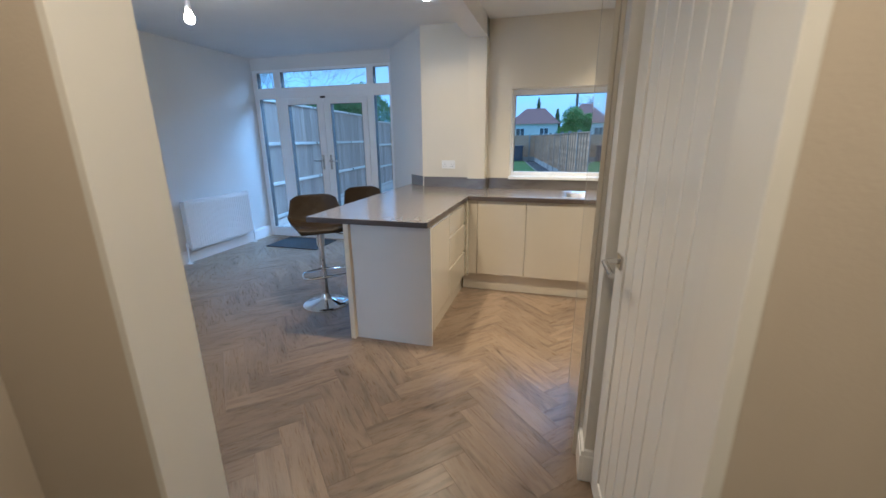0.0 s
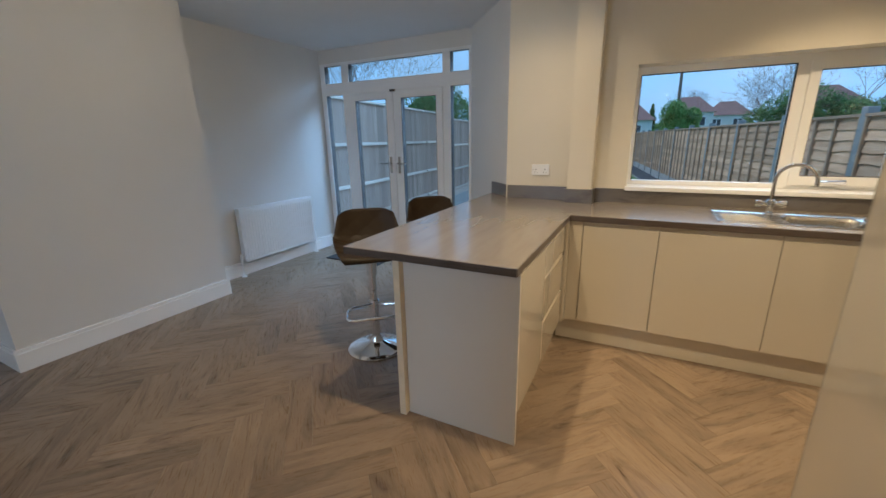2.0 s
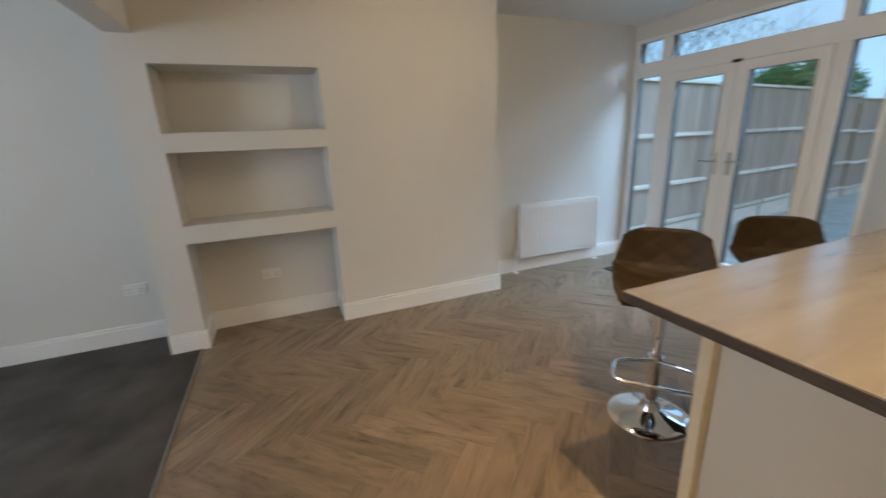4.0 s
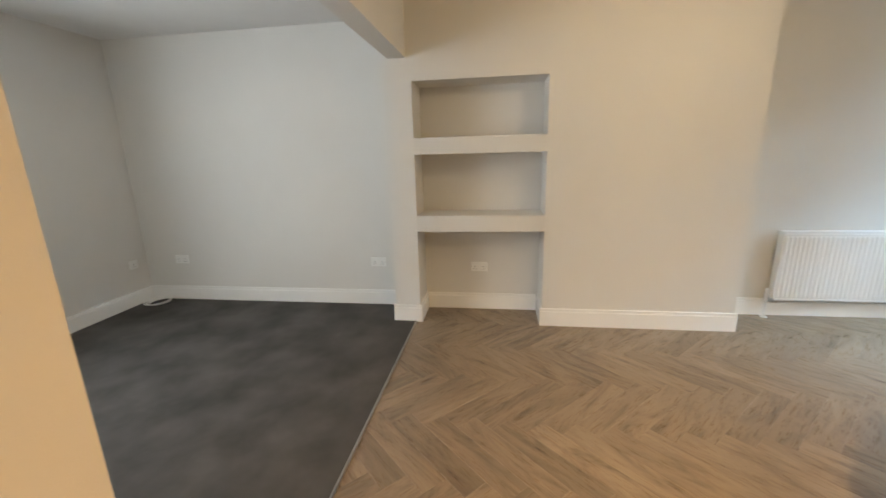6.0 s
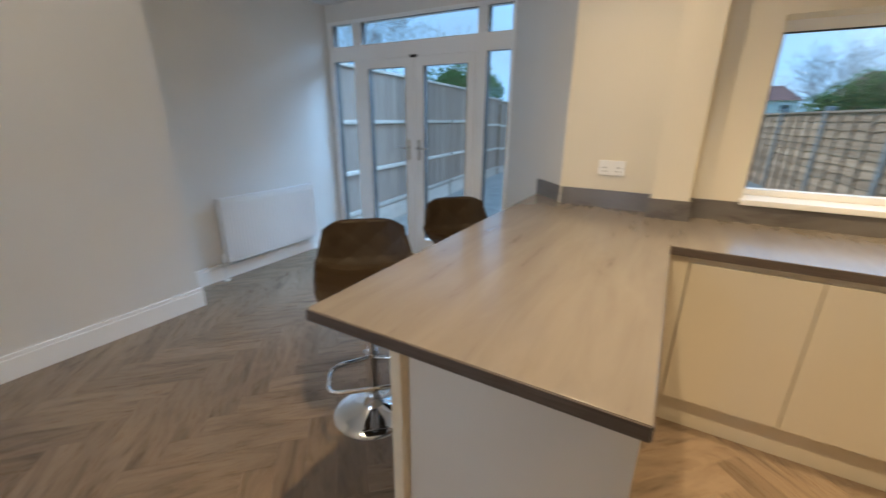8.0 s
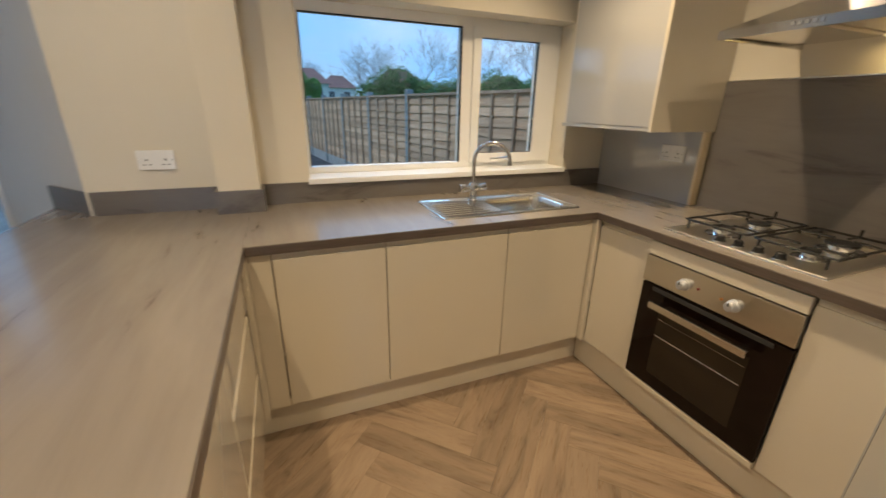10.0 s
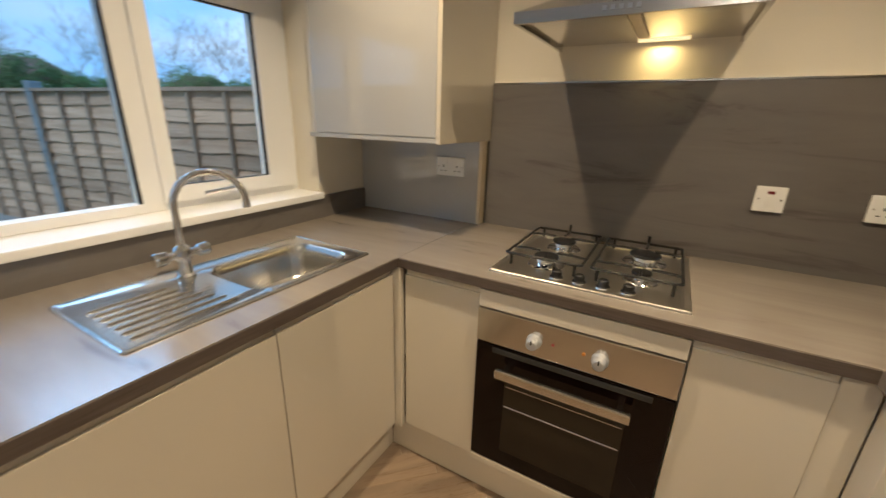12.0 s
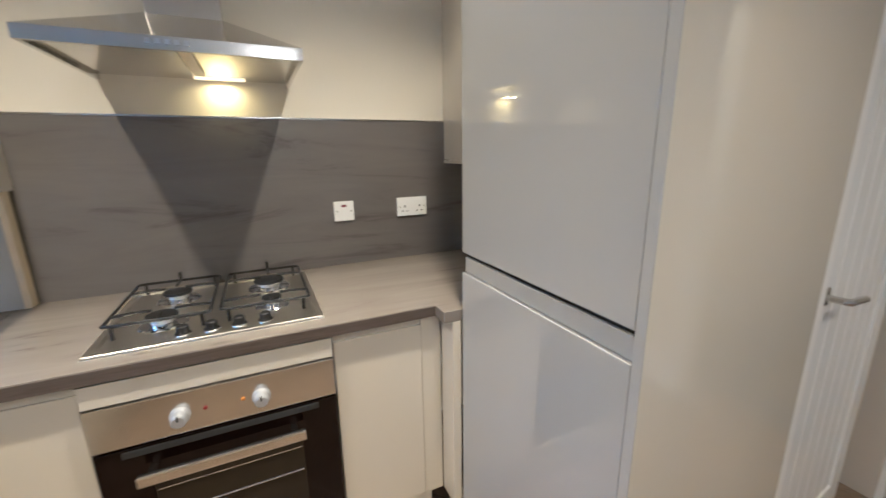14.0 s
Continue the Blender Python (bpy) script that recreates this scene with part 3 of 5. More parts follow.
def hall_door():
    hx, hy, fx, fy = 0.468, 0.985, 0.405, 1.716
    d = thing("door_2", hx, hy, 0.008, "white grooved cottage door standing wide open", "door", kind="structure")
    ln = math.hypot(fx - hx, fy - hy)
    z0, z1 = 0.0, 1.98
    bm = boxes((-0.036, 0.0, 0.0, 0.10, z0, z1), (-0.036, 0.0, ln - 0.10, ln, z0, z1), (-0.036, 0.0, 0.10, ln - 0.10, z0, 0.10), (-0.036, 0.0, 0.10, ln - 0.10, z1 - 0.10, z1), bev=0.002)
    ob = finish("stile_frame", bm, M_TRIM, False)
    ob.parent = d
    n = 6
    for k in range(n):
        w = (ln - 0.20) / n
        ob = finish("panel", box(-0.030, -0.006, 0.10 + k * w + 0.003, 0.10 + (k + 1) * w - 0.003, 0.10, z1 - 0.10, 0.004), M_TRIM, False)
        ob.parent = d
    core = finish("core", box(-0.024, -0.012, 0.09, ln - 0.09, 0.09, z1 - 0.09), M_TRIM, False)
    core.parent = d
    for s in (-1, 1):
        fxo = -0.036 if s < 0 else 0.0
        rose = finish("rose", box(fxo, fxo + s * 0.009, ln - 0.09, ln - 0.04, 0.973, 1.023, 0.003), M_STEEL, False)
        rose.parent = d
        if s < 0:
            lever = finish("lever_handle", rounded_tube([(fxo, ln - 0.065, 0.998), (fxo - 0.045, ln - 0.065, 0.998), (fxo - 0.055, ln - 0.072, 0.997), (fxo - 0.055, ln - 0.185, 0.985)], 0.0095, 10), M_STEEL, True)
        else:
            lever = finish("lever_handle", rounded_tube([(fxo, ln - 0.065, 0.998), (fxo + 0.03, ln - 0.065, 0.998), (fxo + 0.035, ln - 0.16, 0.994)], 0.0095, 10), M_STEEL, True)
        lever.parent = d
    for z in (0.22, 1.75):
        hinge = finish("hinge", rounded_tube([(0.004, 0.0, z), (0.004, 0.0, z + 0.08)], 0.006, 8), M_STEEL, True)
        hinge.parent = d
    d.rotation_euler = (0, 0, math.atan2(hx - fx, fy - hy))
    return d


hall_door()

# ---- kitchen units ----
TOP, TT = 0.91, 0.038
U = TOP - TT
PL = 0.165
FY, FXI, FXH = 3.76, -0.62, 1.03       # door planes: sink run, island, hob run


def base_unit(x0, x1, y0, y1, face, label, group="base units", plinth=True):
    """face: the way the door looks, one of -y, +x, -x."""
    u = thing("base_unit", (x0 + x1) / 2, (y0 + y1) / 2, 0, label, "kitchen unit", group)
    g, t = 0.0018, 0.019
    zt = U - 0.012
    if face == "-y":
        part("carcass", box(x0 + 0.001, x1 - 0.001, y0 + t + 0.002, y1, PL + 0.002, U - (0.18 if x0 > 0.4 else 0.0)), M_ENDP, u)
        part("door", box(x0 + g, x1 - g, y0, y0 + t, PL + 0.008, zt - 0.018, 0.003), M_GLOSS, u)
        part("finger_rail", box(x0 + g, x1 - g, y0 + 0.008, y0 + t, zt - 0.019, zt + 0.006, 0.003), M_GLOSS, u)
    elif face == "-x":
        part("carcass", box(x0 + t + 0.002, x1, y0 + 0.001, y1 - 0.001, PL + 0.002, U), M_ENDP, u)
        part("door", box(x0, x0 + t, y0 + g, y1 - g, PL + 0.008, zt - 0.018, 0.003), M_GLOSS, u)
        part("finger_rail", box(x0 + 0.008, x0 + t, y0 + g, y1 - g, zt - 0.019, zt + 0.006, 0.003), M_GLOSS, u)
    else:
        part("carcass", box(x0, x1 - t - 0.002, y0 + 0.001, y1 - 0.001, PL + 0.002, U), M_ENDP, u)
        part("door", box(x1 - t, x1, y0 + g, y1 - g, PL + 0.008, zt - 0.018, 0.003), M_GLOSS, u)
        part("finger_rail", box(x1 - t, x1 - 0.008, y0 + g, y1 - g, zt - 0.019, zt + 0.006, 0.003), M_GLOSS, u)
    return u


# sink run
base_unit(-0.515, -0.078, FY, YW - 0.03, "-y", "cream gloss handleless base unit under the window")
base_unit(-0.078, 0.508, FY, YW - 0.03, "-y", "wide cream gloss base unit under the sink drainer")
base_unit(0.508, 1.008, FY, YW - 0.03, "-y", "cream gloss base unit beside the corner post")
single("corner_filler", boxes((-0.598, -0.518, FY + 0.006, FY + 0.026, PL, U), (-0.617, -0.598, 3.70, FY + 0.026, PL, U), bev=0.002), M_GLOSS, "cream gloss corner filler between island and sink run", "filler")
single("corner_filler", boxes((1.010, 1.034, FY - 0.03, FY + 0.02, PL, U), bev=0.002), M_GLOSS, "cream gloss corner post beside the hob run", "filler")
single("plinth", box(-0.66, 1.06, FY + 0.055, FY + 0.073, 0, PL, 0.002), M_GLOSS, "cream plinth board under the sink run", "plinth")
single("plinth", box(1.062, 1.08, 2.50, FY + 0.055, 0, PL, 0.002), M_GLOSS, "cream plinth board under the hob run", "plinth")
# hob run
base_unit(FXH, 1.60, 3.421, 3.725, "-x", "narrow cream gloss base unit beside the oven")
base_unit(FXH, 1.60, 2.535, 2.822, "-x", "narrow cream gloss base unit next to the tall unit")
single("end_filler", box(FXH + 0.004, FXH + 0.022, 2.464, 2.5352, PL, U, 0.002), M_GLOSS, "cream gloss filler strip by the tall unit", "filler")
single("end_filler", box(0.9415, FXH + 0.002, 2.432, 2.462, PL, U, 0.002), M_GLOSS, "cream gloss return filler beside the tall unit", "filler")
single("plinth", box(0.9415, 1.060, 2.40, 2.418, 0, PL, 0.002), M_GLOSS, "short cream plinth beside the tall unit", "plinth")
# island
base_unit(-1.19, -0.618, 2.655, 3.145, "+x", "cream gloss island base unit with one door")
drawers = thing("drawer_unit", -0.9, 3.42, 0, "cream gloss island unit with three drawers", "drawer unit")
part("carcass", box(-1.19, -0.639, 3.148, 3.698, PL + 0.002, U), M_ENDP, drawers)
for z0, z1 in ((PL + 0.008, 0.42), (0.425, 0.68), (0.685, U - 0.012)):
    dr = part("drawer_front", box(-0.637, -0.618, 3.150, 3.696, z0, z1 - 0.02, 0.003), M_GLOSS, drawers)
    part("finger_rail", box(-0.637, -0.626, 3.150, 3.696, z1 - 0.021, z1, 0.003), M_GLOSS, dr)
single("plinth", box(-0.685, -0.667, 2.655, FY + 0.053, 0, PL, 0.002), M_GLOSS, "cream plinth board under the island", "plinth")
isl = thing("island_end_panel", -0.9, 2.63, 0, "plain cream end panel of the island", "end panel")
part("panel", box(-1.187, -0.612, 2.632, 2.652, 0.0, U, 0.0015), M_ENDP, isl)
part("edge_strip", box(-1.225, -1.189, 2.598, 2.653, 0.0, U, 0.0015), M_EDGE, isl, "pale wood-toned edge of the back panel")
single("island_back_panel", box(-1.225, -1.205, 2.655, 4.36, 0, U, 0.001), M_ENDP, "cream back panel of the island", "panel")

# worktops
XN = -1.467
structure_top = thing("worktop", 0, 3.5, U, "brown-grey stone-effect laminate worktop, U shaped", "worktop")
SX0, SX1, SY0, SY1 = 0.215, 0.985, 3.845, 4.235
part("island_top", prism([(XN, 2.541), (-0.602, 2.541), (-0.602, YW - 0.002), (-1.237, YW - 0.002), (XN, 4.66)], U, TOP, 0.003), M_TOP, structure_top)
for r in ((-0.6018, SX0 + 0.02, 3.741, YW - 0.002), (SX1 - 0.02, 1.0099, 3.741, YW - 0.002), (SX0 + 0.02, SX1 - 0.02, 3.741, SY0 + 0.02), (SX0 + 0.02, SX1 - 0.02, SY1 - 0.02, YW - 0.002), (1.0099, XR - 0.002, 3.741, YW - 0.002)):
    part("sink_top", box(*r, U, TOP), M_TOP, structure_top)
part("hob_top", prism([(1.010, 3.7408), (1.010, 2.492), (0.941, 2.492), (0.941, 1.868), (XR - 0.002, 1.868), (XR - 0.002, 3.7408)], U, TOP, 0.003), M_TOP, structure_top)
for r in ((-0.6005, 1.0085, 3.7385, 3.7408, U + 0.002, TOP - 0.003), (1.0075, 1.0098, 2.492, 3.739, U + 0.002, TOP - 0.003), (XN + 0.002, -0.604, 2.5385, 2.5408, U + 0.002, TOP - 0.003), (-0.6017, -0.5995, 2.543, 3.738, U + 0.002, TOP - 0.003)):
    part("front_edge", box(*r), M_TOPEDGE, structure_top, "darker brown laminate edging")
# upstands
UP = 0.105
ups = thing("upstand", 0, YW, TOP, "low grey stone-effect upstand along the walls", "upstand")
for r in ((-1.228, -0.736, YW - 0.014, YW, TOP, TOP + UP), (-0.531, WX0 - 0.008, YW - 0.014, YW, TOP, TOP + UP), (-0.736, -0.722, 4.275, YW, TOP, TOP + UP), (-0.545, -0.531, 4.275, YW, TOP, TOP + UP), (-0.736, -0.531, 4.261, 4.275, TOP, TOP + UP), (WX0 - 0.008, WX1 + 0.004, YW - 0.014, YW, TOP, 1.004), (WX1 + 0.004, XR - 0.06, YW - 0.014, YW, TOP, TOP + UP)):
    part("upstand_strip", box(*r), M_SPLASH, ups)
part("upstand_strip", prism([(-1.229, YW - 0.012), (-1.469, 4.644), (-1.459, 4.654), (-1.238, YW)], TOP, TOP + UP), M_SPLASH, ups)
single("splashback", box(XR - 0.010, XR, 1.868, 3.699, TOP + 0.0, 1.532, 0.001), M_SPLASH, "tall grey stone-effect splashback behind the hob", "splashback")
single("splash_trim", box(XR - 0.012, XR, 1.868, 3.70, 1.532, 1.538), M_STEEL, "thin metal trim on top of the splashback", "trim")
box_panel = thing("pipe_boxing", XR - 0.03, 4.05, TOP, "grey gloss panel boxed under the wall cabinet", "panel")
part("front_panel", box(XR - 0.055, XR - 0.037, 3.718, YW - 0.0, TOP, 1.298, 0.001), M_GLOSSG, box_panel)
part("side_panel", box(XR - 0.055, XR, 3.700, 3.7175, TOP, 1.298, 0.001), M_EDGE, box_panel)

# wall cabinets
wc = thing("wall_cabinet", 1.42, 4.05, 1.30, "grey gloss wall cabinet beside the window", "wall cabinet")
part("body", box(1.222, XR, 3.706, YW - 0.06, 1.302, 2.22), M_ENDP, wc)
part("door", box(1.200, 1.220, 3.706, YW - 0.10, 1.318, 2.215, 0.003), M_GLOSSG, wc)
part("bottom_rail", box(1.202, 1.222, 3.706, YW - 0.06, 1.298, 1.316, 0.002), M_GLOSSG, wc)
part("side_panel", box(1.198, XR, 3.686, 3.704, 1.296, 2.22, 0.001), M_GLOSS, wc, "cream gloss side panel")
wc2 = thing("wall_cabinet", 1.3, 2.0, 1.35, "cream gloss wall cabinet beside the tall unit", "wall cabinet")
part("body", box(0.942, XR, 1.868, 2.13, 1.352, 2.22), M_ENDP, wc2)
part("door", box(0.96, XR - 0.004, 2.132, 2.150, 1.362, 2.215, 0.003), M_GLOSS, wc2)
part("bottom_rail", box(0.942, XR - 0.002, 2.120, 2.152, 1.345, 1.360, 0.002), M_GLOSS, wc2)

# tall fridge housing
TX0, TX1, TY = 0.300, 0.938, 2.430
tall = thing("tall_unit", 0.62, 2.15, 0, "tall grey gloss fridge freezer housing with two doors", "tall cabinet")
part("carcass", box(TX0 + 0.02, TX1 - 0.002, 1.868, TY - 0.022, 0.10, 2.24), M_ENDP, tall)
part("end_panel", box(TX0, TX0 + 0.018, 1.868, TY, 0.0, 2.24, 0.001), M_GLOSS, tall, "cream gloss end panel")
part("front_edge", box(TX0 - 0.001, TX0 + 0.019, TY, TY + 0.0025, 0.0, 2.24, 0.001), M_GLOSSG, tall, "pale grey edge of the end panel")
part("lower_door", box(TX0 + 0.022, TX1 - 0.002, TY - 0.020, TY, 0.158, 1.035, 0.003), M_GLOSSG, tall)
part("upper_door", box(TX0 + 0.022, TX1 - 0.002, TY - 0.020, TY, 1.098, 2.235, 0.003), M_GLOSSG, tall)
part("finger_rail", box(TX0 + 0.022, TX1 - 0.002, TY - 0.020, TY - 0.011, 1.036, 1.082, 0.002), M_GLOSSG, tall)
# dark strip over the carcass paints the shade in the gap between doors
part("shadow_gap", box(TX0 + 0.022, TX1 - 0.002, TY - 0.0215, TY - 0.0195, 1.082, 1.098), M_DARK, tall)
part("plinth", box(TX0 + 0.02, TX1, TY - 0.07, TY - 0.052, 0.0, 0.155), M_GLOSS, tall)
part("side_panel", box(TX1 - 0.001, TX1 + 0.002, 1.868, TY - 0.02, TOP, 2.24), M_GLOSS, tall)


# ---- appliances ----
def oven():
    o = thing("oven", 1.3, 3.12, 0.17, "built-in single electric oven with a black glass door", "oven")
    y0, y1 = 2.826, 3.417
    part("body", box(1.04, 1.58, y0 + 0.01, y1 - 0.01, 0.20, 0.80), M_DARK, o)
    part("control_panel", box(1.012, 1.038, y0, y1, 0.684, 0.802, 0.003), M_STEEL, o, "brushed steel control panel")
    door = part("oven_door", box(1.018, 1.036, y0, y1, 0.198, 0.674, 0.002), M_OVENG, o, "black glass oven door")
    part("door_window", box(1.0165, 1.0185, 2.935, 3.307, 0.262, 0.575), M_WIN_IN, door)
    part("vent_slot", box(1.013, 1.0185, 2.88, 3.36, 0.650, 0.668, 0.002), M_DARK, door)
    part("door_handle", box(0.962, 0.980, 2.925, 3.328, 0.592, 0.622, 0.005), M_STEEL, door, "flat steel bar handle")
    for y in (2.955, 3.298):
        part("handle_mount", box(0.978, 1.015, y - 0.009, y + 0.009, 0.598, 0.616, 0.002), M_STEEL, door)
    for z in (0.455, 0.535):
        part("oven_rack", rounded_tube([(1.0145, 2.94, z), (1.0145, 3.302, z)], 0.0025 if z < 0.5 else 0.0015, 6), M_CHROME, door)
    for y in (3.223, 3.029):
        k = part("knob", lathe([(0.024, 0.0), (0.024, -0.006), (0.019, -0.010), (0.018, -0.030), (0.014, -0.034)], 1.012, y, 0.737, 28, "x"), M_GREYMETAL, o, "silver control knob", smooth=True)
        part("pointer", box(0.974, 0.980, y - 0.002, y + 0.002, 0.742, 0.754), M_DARK, k)
    part("neon", lathe([(0.005, 0), (0.005, -0.003), (0.002, -0.004)], 1.012, 3.165, 0.742, 12, "x"), M_RED, o)
    part("neon", lathe([(0.005, 0), (0.005, -0.003), (0.002, -0.004)], 1.012, 3.075, 0.742, 12, "x"), M_AMBER, o)
    housing = thing("oven_housing", 1.3, 3.12, 0, "cream gloss filler panels round the oven", "kitchen unit")
    part("top_filler", box(1.016, 1.036, y0, y1, 0.806, 0.866, 0.003), M_GLOSS, housing)
    part("bottom_filler", box(1.016, 1.036, y0, y1, PL + 0.004, 0.194, 0.002), M_GLOSS, housing)
    for ya in (y0 - 0.0035, y1 - 0.008):
        part("side_board", box(1.06, 1.60, ya, ya + 0.0115, PL + 0.002, U), M_ENDP, housing)
    part("housing_base", box(1.04, 1.60, y0 + 0.009, y1 - 0.009, PL + 0.002, 0.196), M_ENDP, housing)


M_GREYMETAL = mat("silver_knob", (0.46, 0.47, 0.49), 0.36, 0.45, var=0.02)
M_AMBER = mat("amber_neon", (0.5, 0.2, 0.03), 0.3)
oven()


def gas_hob():
    z = TOP
    x0, x1, y0, y1 = 1.072, 1.586, 2.834, 3.415
    h = thing("gas_hob", 1.33, 3.12, z, "four-burner stainless steel gas hob set in the worktop", "hob")
    bm = bmesh.new()
    rings = []
    for ins, zz in ((0.0, 0.0), (0.001, 0.006), (0.004, 0.008), (0.018, 0.008), (0.026, 0.004)):
        rings.append([bm.verts.new(p) for p in ((x0 + ins, y0 + ins, z + zz), (x1 - ins, y0 + ins, z + zz), (x1 - ins, y1 - ins, z + zz), (x0 + ins, y1 - ins, z + zz))])
    for a, b in zip(rings, rings[1:]):
        for k in range(4):
            bm.faces.new((a[k], a[(k + 1) % 4], b[(k + 1) % 4], b[k]))
    bm.faces.new(rings[-1]), bm.faces.new(rings[0])
    part("hob_plate", bm, M_HOBSTEEL, h)
    for bxx, byy, r in ((1.235, 3.270, 0.042), (1.455, 3.262, 0.044), (1.455, 2.975, 0.052), (1.250, 2.972, 0.030)):
        b = part("burner", lathe([(r + 0.022, 0.004), (r + 0.018, 0.008), (r * 0.8, 0.010), (r * 0.78, 0.024), (r * 0.95, 0.027)], bxx, byy, z, 32), M_CHROME, h, smooth=True)
        part("burner_cap", lathe([(r * 0.95, 0.0272), (r * 1.0, 0.031), (r * 0.96, 0.036), (r * 0.3, 0.038)], bxx, byy, z, 32), M_BLACK, b, "black burner cap", smooth=True)
    for ky in (3.205, 3.135, 3.065, 2.995):
        k = part("knob", lathe([(0.020, 0.004), (0.020, 0.010), (0.0165, 0.012), (0.0155, 0.028), (0.012, 0.031)], 1.125, ky, z, 24), M_BLACK, h, "black knob on a chrome collar", smooth=True)
        part("collar", lathe([(0.0215, 0.004), (0.0215, 0.008), (0.0205, 0.009)], 1.125, ky, z, 24), M_CHROME, k, smooth=True)
    for ya, yb, cy in ((3.140, 3.392, 3.266), (2.862, 3.112, 2.974)):
        xa, xb, zt = 1.165, 1.560, z + 0.044
        loop = [(xa, ya + 0.02, zt), (xa, yb - 0.02, zt), (xa + 0.008, yb, zt), (xb - 0.008, yb, zt), (xb, yb - 0.02, zt), (xb, ya + 0.02, zt), (xb - 0.008, ya, zt), (xa + 0.008, ya, zt)]
        g = part("pan_support", rounded_tube(loop, 0.0048, 8, closed=True), M_BLACK, h, "black wire pan support", smooth=True)
        for cx in (1.243, 1.455):
            for dx, dy, ln in ((0, 1, (yb - cy)), (0, -1, (cy - ya))):
                part("support_bar", rounded_tube([(cx, cy + dy * 0.028, zt + 0.003), (cx, cy + dy * ln * 0.55, zt + 0.004), (cx, cy + dy * ln, zt)], 0.0045, 8), M_BLACK, g, smooth=True)
        part("support_bar", rounded_tube([(xa, cy, zt), (1.243 - 0.028, cy, zt + 0.003)], 0.0045, 8), M_BLACK, g, smooth=True)
        part("support_bar", rounded_tube([(1.455 + 0.028, cy, zt + 0.003), (xb, cy, zt)], 0.0045, 8), M_BLACK, g, smooth=True)
        part("support_bar", rounded_tube([(xb, cy, zt), (xb + 0.004, cy, zt + 0.03)], 0.005, 8), M_BLACK, g, smooth=True)
        for px, py in ((xa, ya + 0.02), (xa, yb - 0.02), (xb, yb - 0.02), (xb, ya + 0.02)):
            part("support_foot", rounded_tube([(px, py, zt), (px, py, z + 0.006)], 0.005, 8), M_BLACK, g, smooth=True)


gas_hob()


def cooker_hood():
    x0, x1, y0, y1, z0 = 1.143, XR, 2.817, 3.417, 1.647
    h = thing("cooker_hood", 1.4, 3.117, z0, "stainless steel chimney cooker hood, its lamp lit", "cooker hood")
    part("rim", boxes((x0, x0 + 0.012, y0, y1, z0, z0 + 0.031), (x0 + 0.012, x1, y0, y0 + 0.012, z0, z0 + 0.031), (x0 + 0.012, x1, y1 - 0.012, y1, z0, z0 + 0.031)), M_STEEL, h)
    cy0, cy1, cx = 3.012, 3.222, 1.46
    bm = bmesh.new()
    lo = [bm.verts.new(p) for p in ((x0, y0, z0 + 0.031), (x1, y0, z0 + 0.031), (x1, y1, z0 + 0.031), (x0, y1, z0 + 0.031))]
    hi = [bm.verts.new(p) for p in ((cx, cy0, z0 + 0.165), (x1, cy0, z0 + 0.165), (x1, cy1, z0 + 0.165), (cx, cy1, z0 + 0.165))]
    for k in range(4):
        bm.faces.new((lo[k], lo[(k + 1) % 4], hi[(k + 1) % 4], hi[k]))
    bm.faces.new(hi), bm.faces.new(lo)
    part("canopy", bm, M_STEEL, h)
    part("chimney", box(cx + 0.004, x1, cy0 + 0.004, cy1 - 0.004, z0 + 0.165, CEIL, 0.002), M_STEEL, h)
    part("underside", box(x0 + 0.012, x1, y0 + 0.012, y1 - 0.012, z0 + 0.018, z0 + 0.030), M_STEEL, h)
    for a, b in ((y0 + 0.03, 3.085), (3.125, y1 - 0.03)):
        f = part("grease_filter", box(x0 + 0.05, 1.54, a, b, z0 + 0.010, z0 + 0.0175, 0.002), M_STEEL, h)
    part("divider", box(x0 + 0.05, 1.54, 3.090, 3.120, z0 + 0.008, z0 + 0.0175), M_EDGE, h)
    part("lamp_lens", box(1.598, 1.622, 2.97, 3.13, z0 + 0.010, z0 + 0.0175, 0.003), M_HOODLED, h, "glowing hood lamp")
    for i in range(5):
        part("button", box(x0 - 0.004, x0, 3.085 + 0.02 * i, 3.097 + 0.02 * i, z0 + 0.012, z0 + 0.024, 0.001), M_CHROME, h)


cooker_hood()


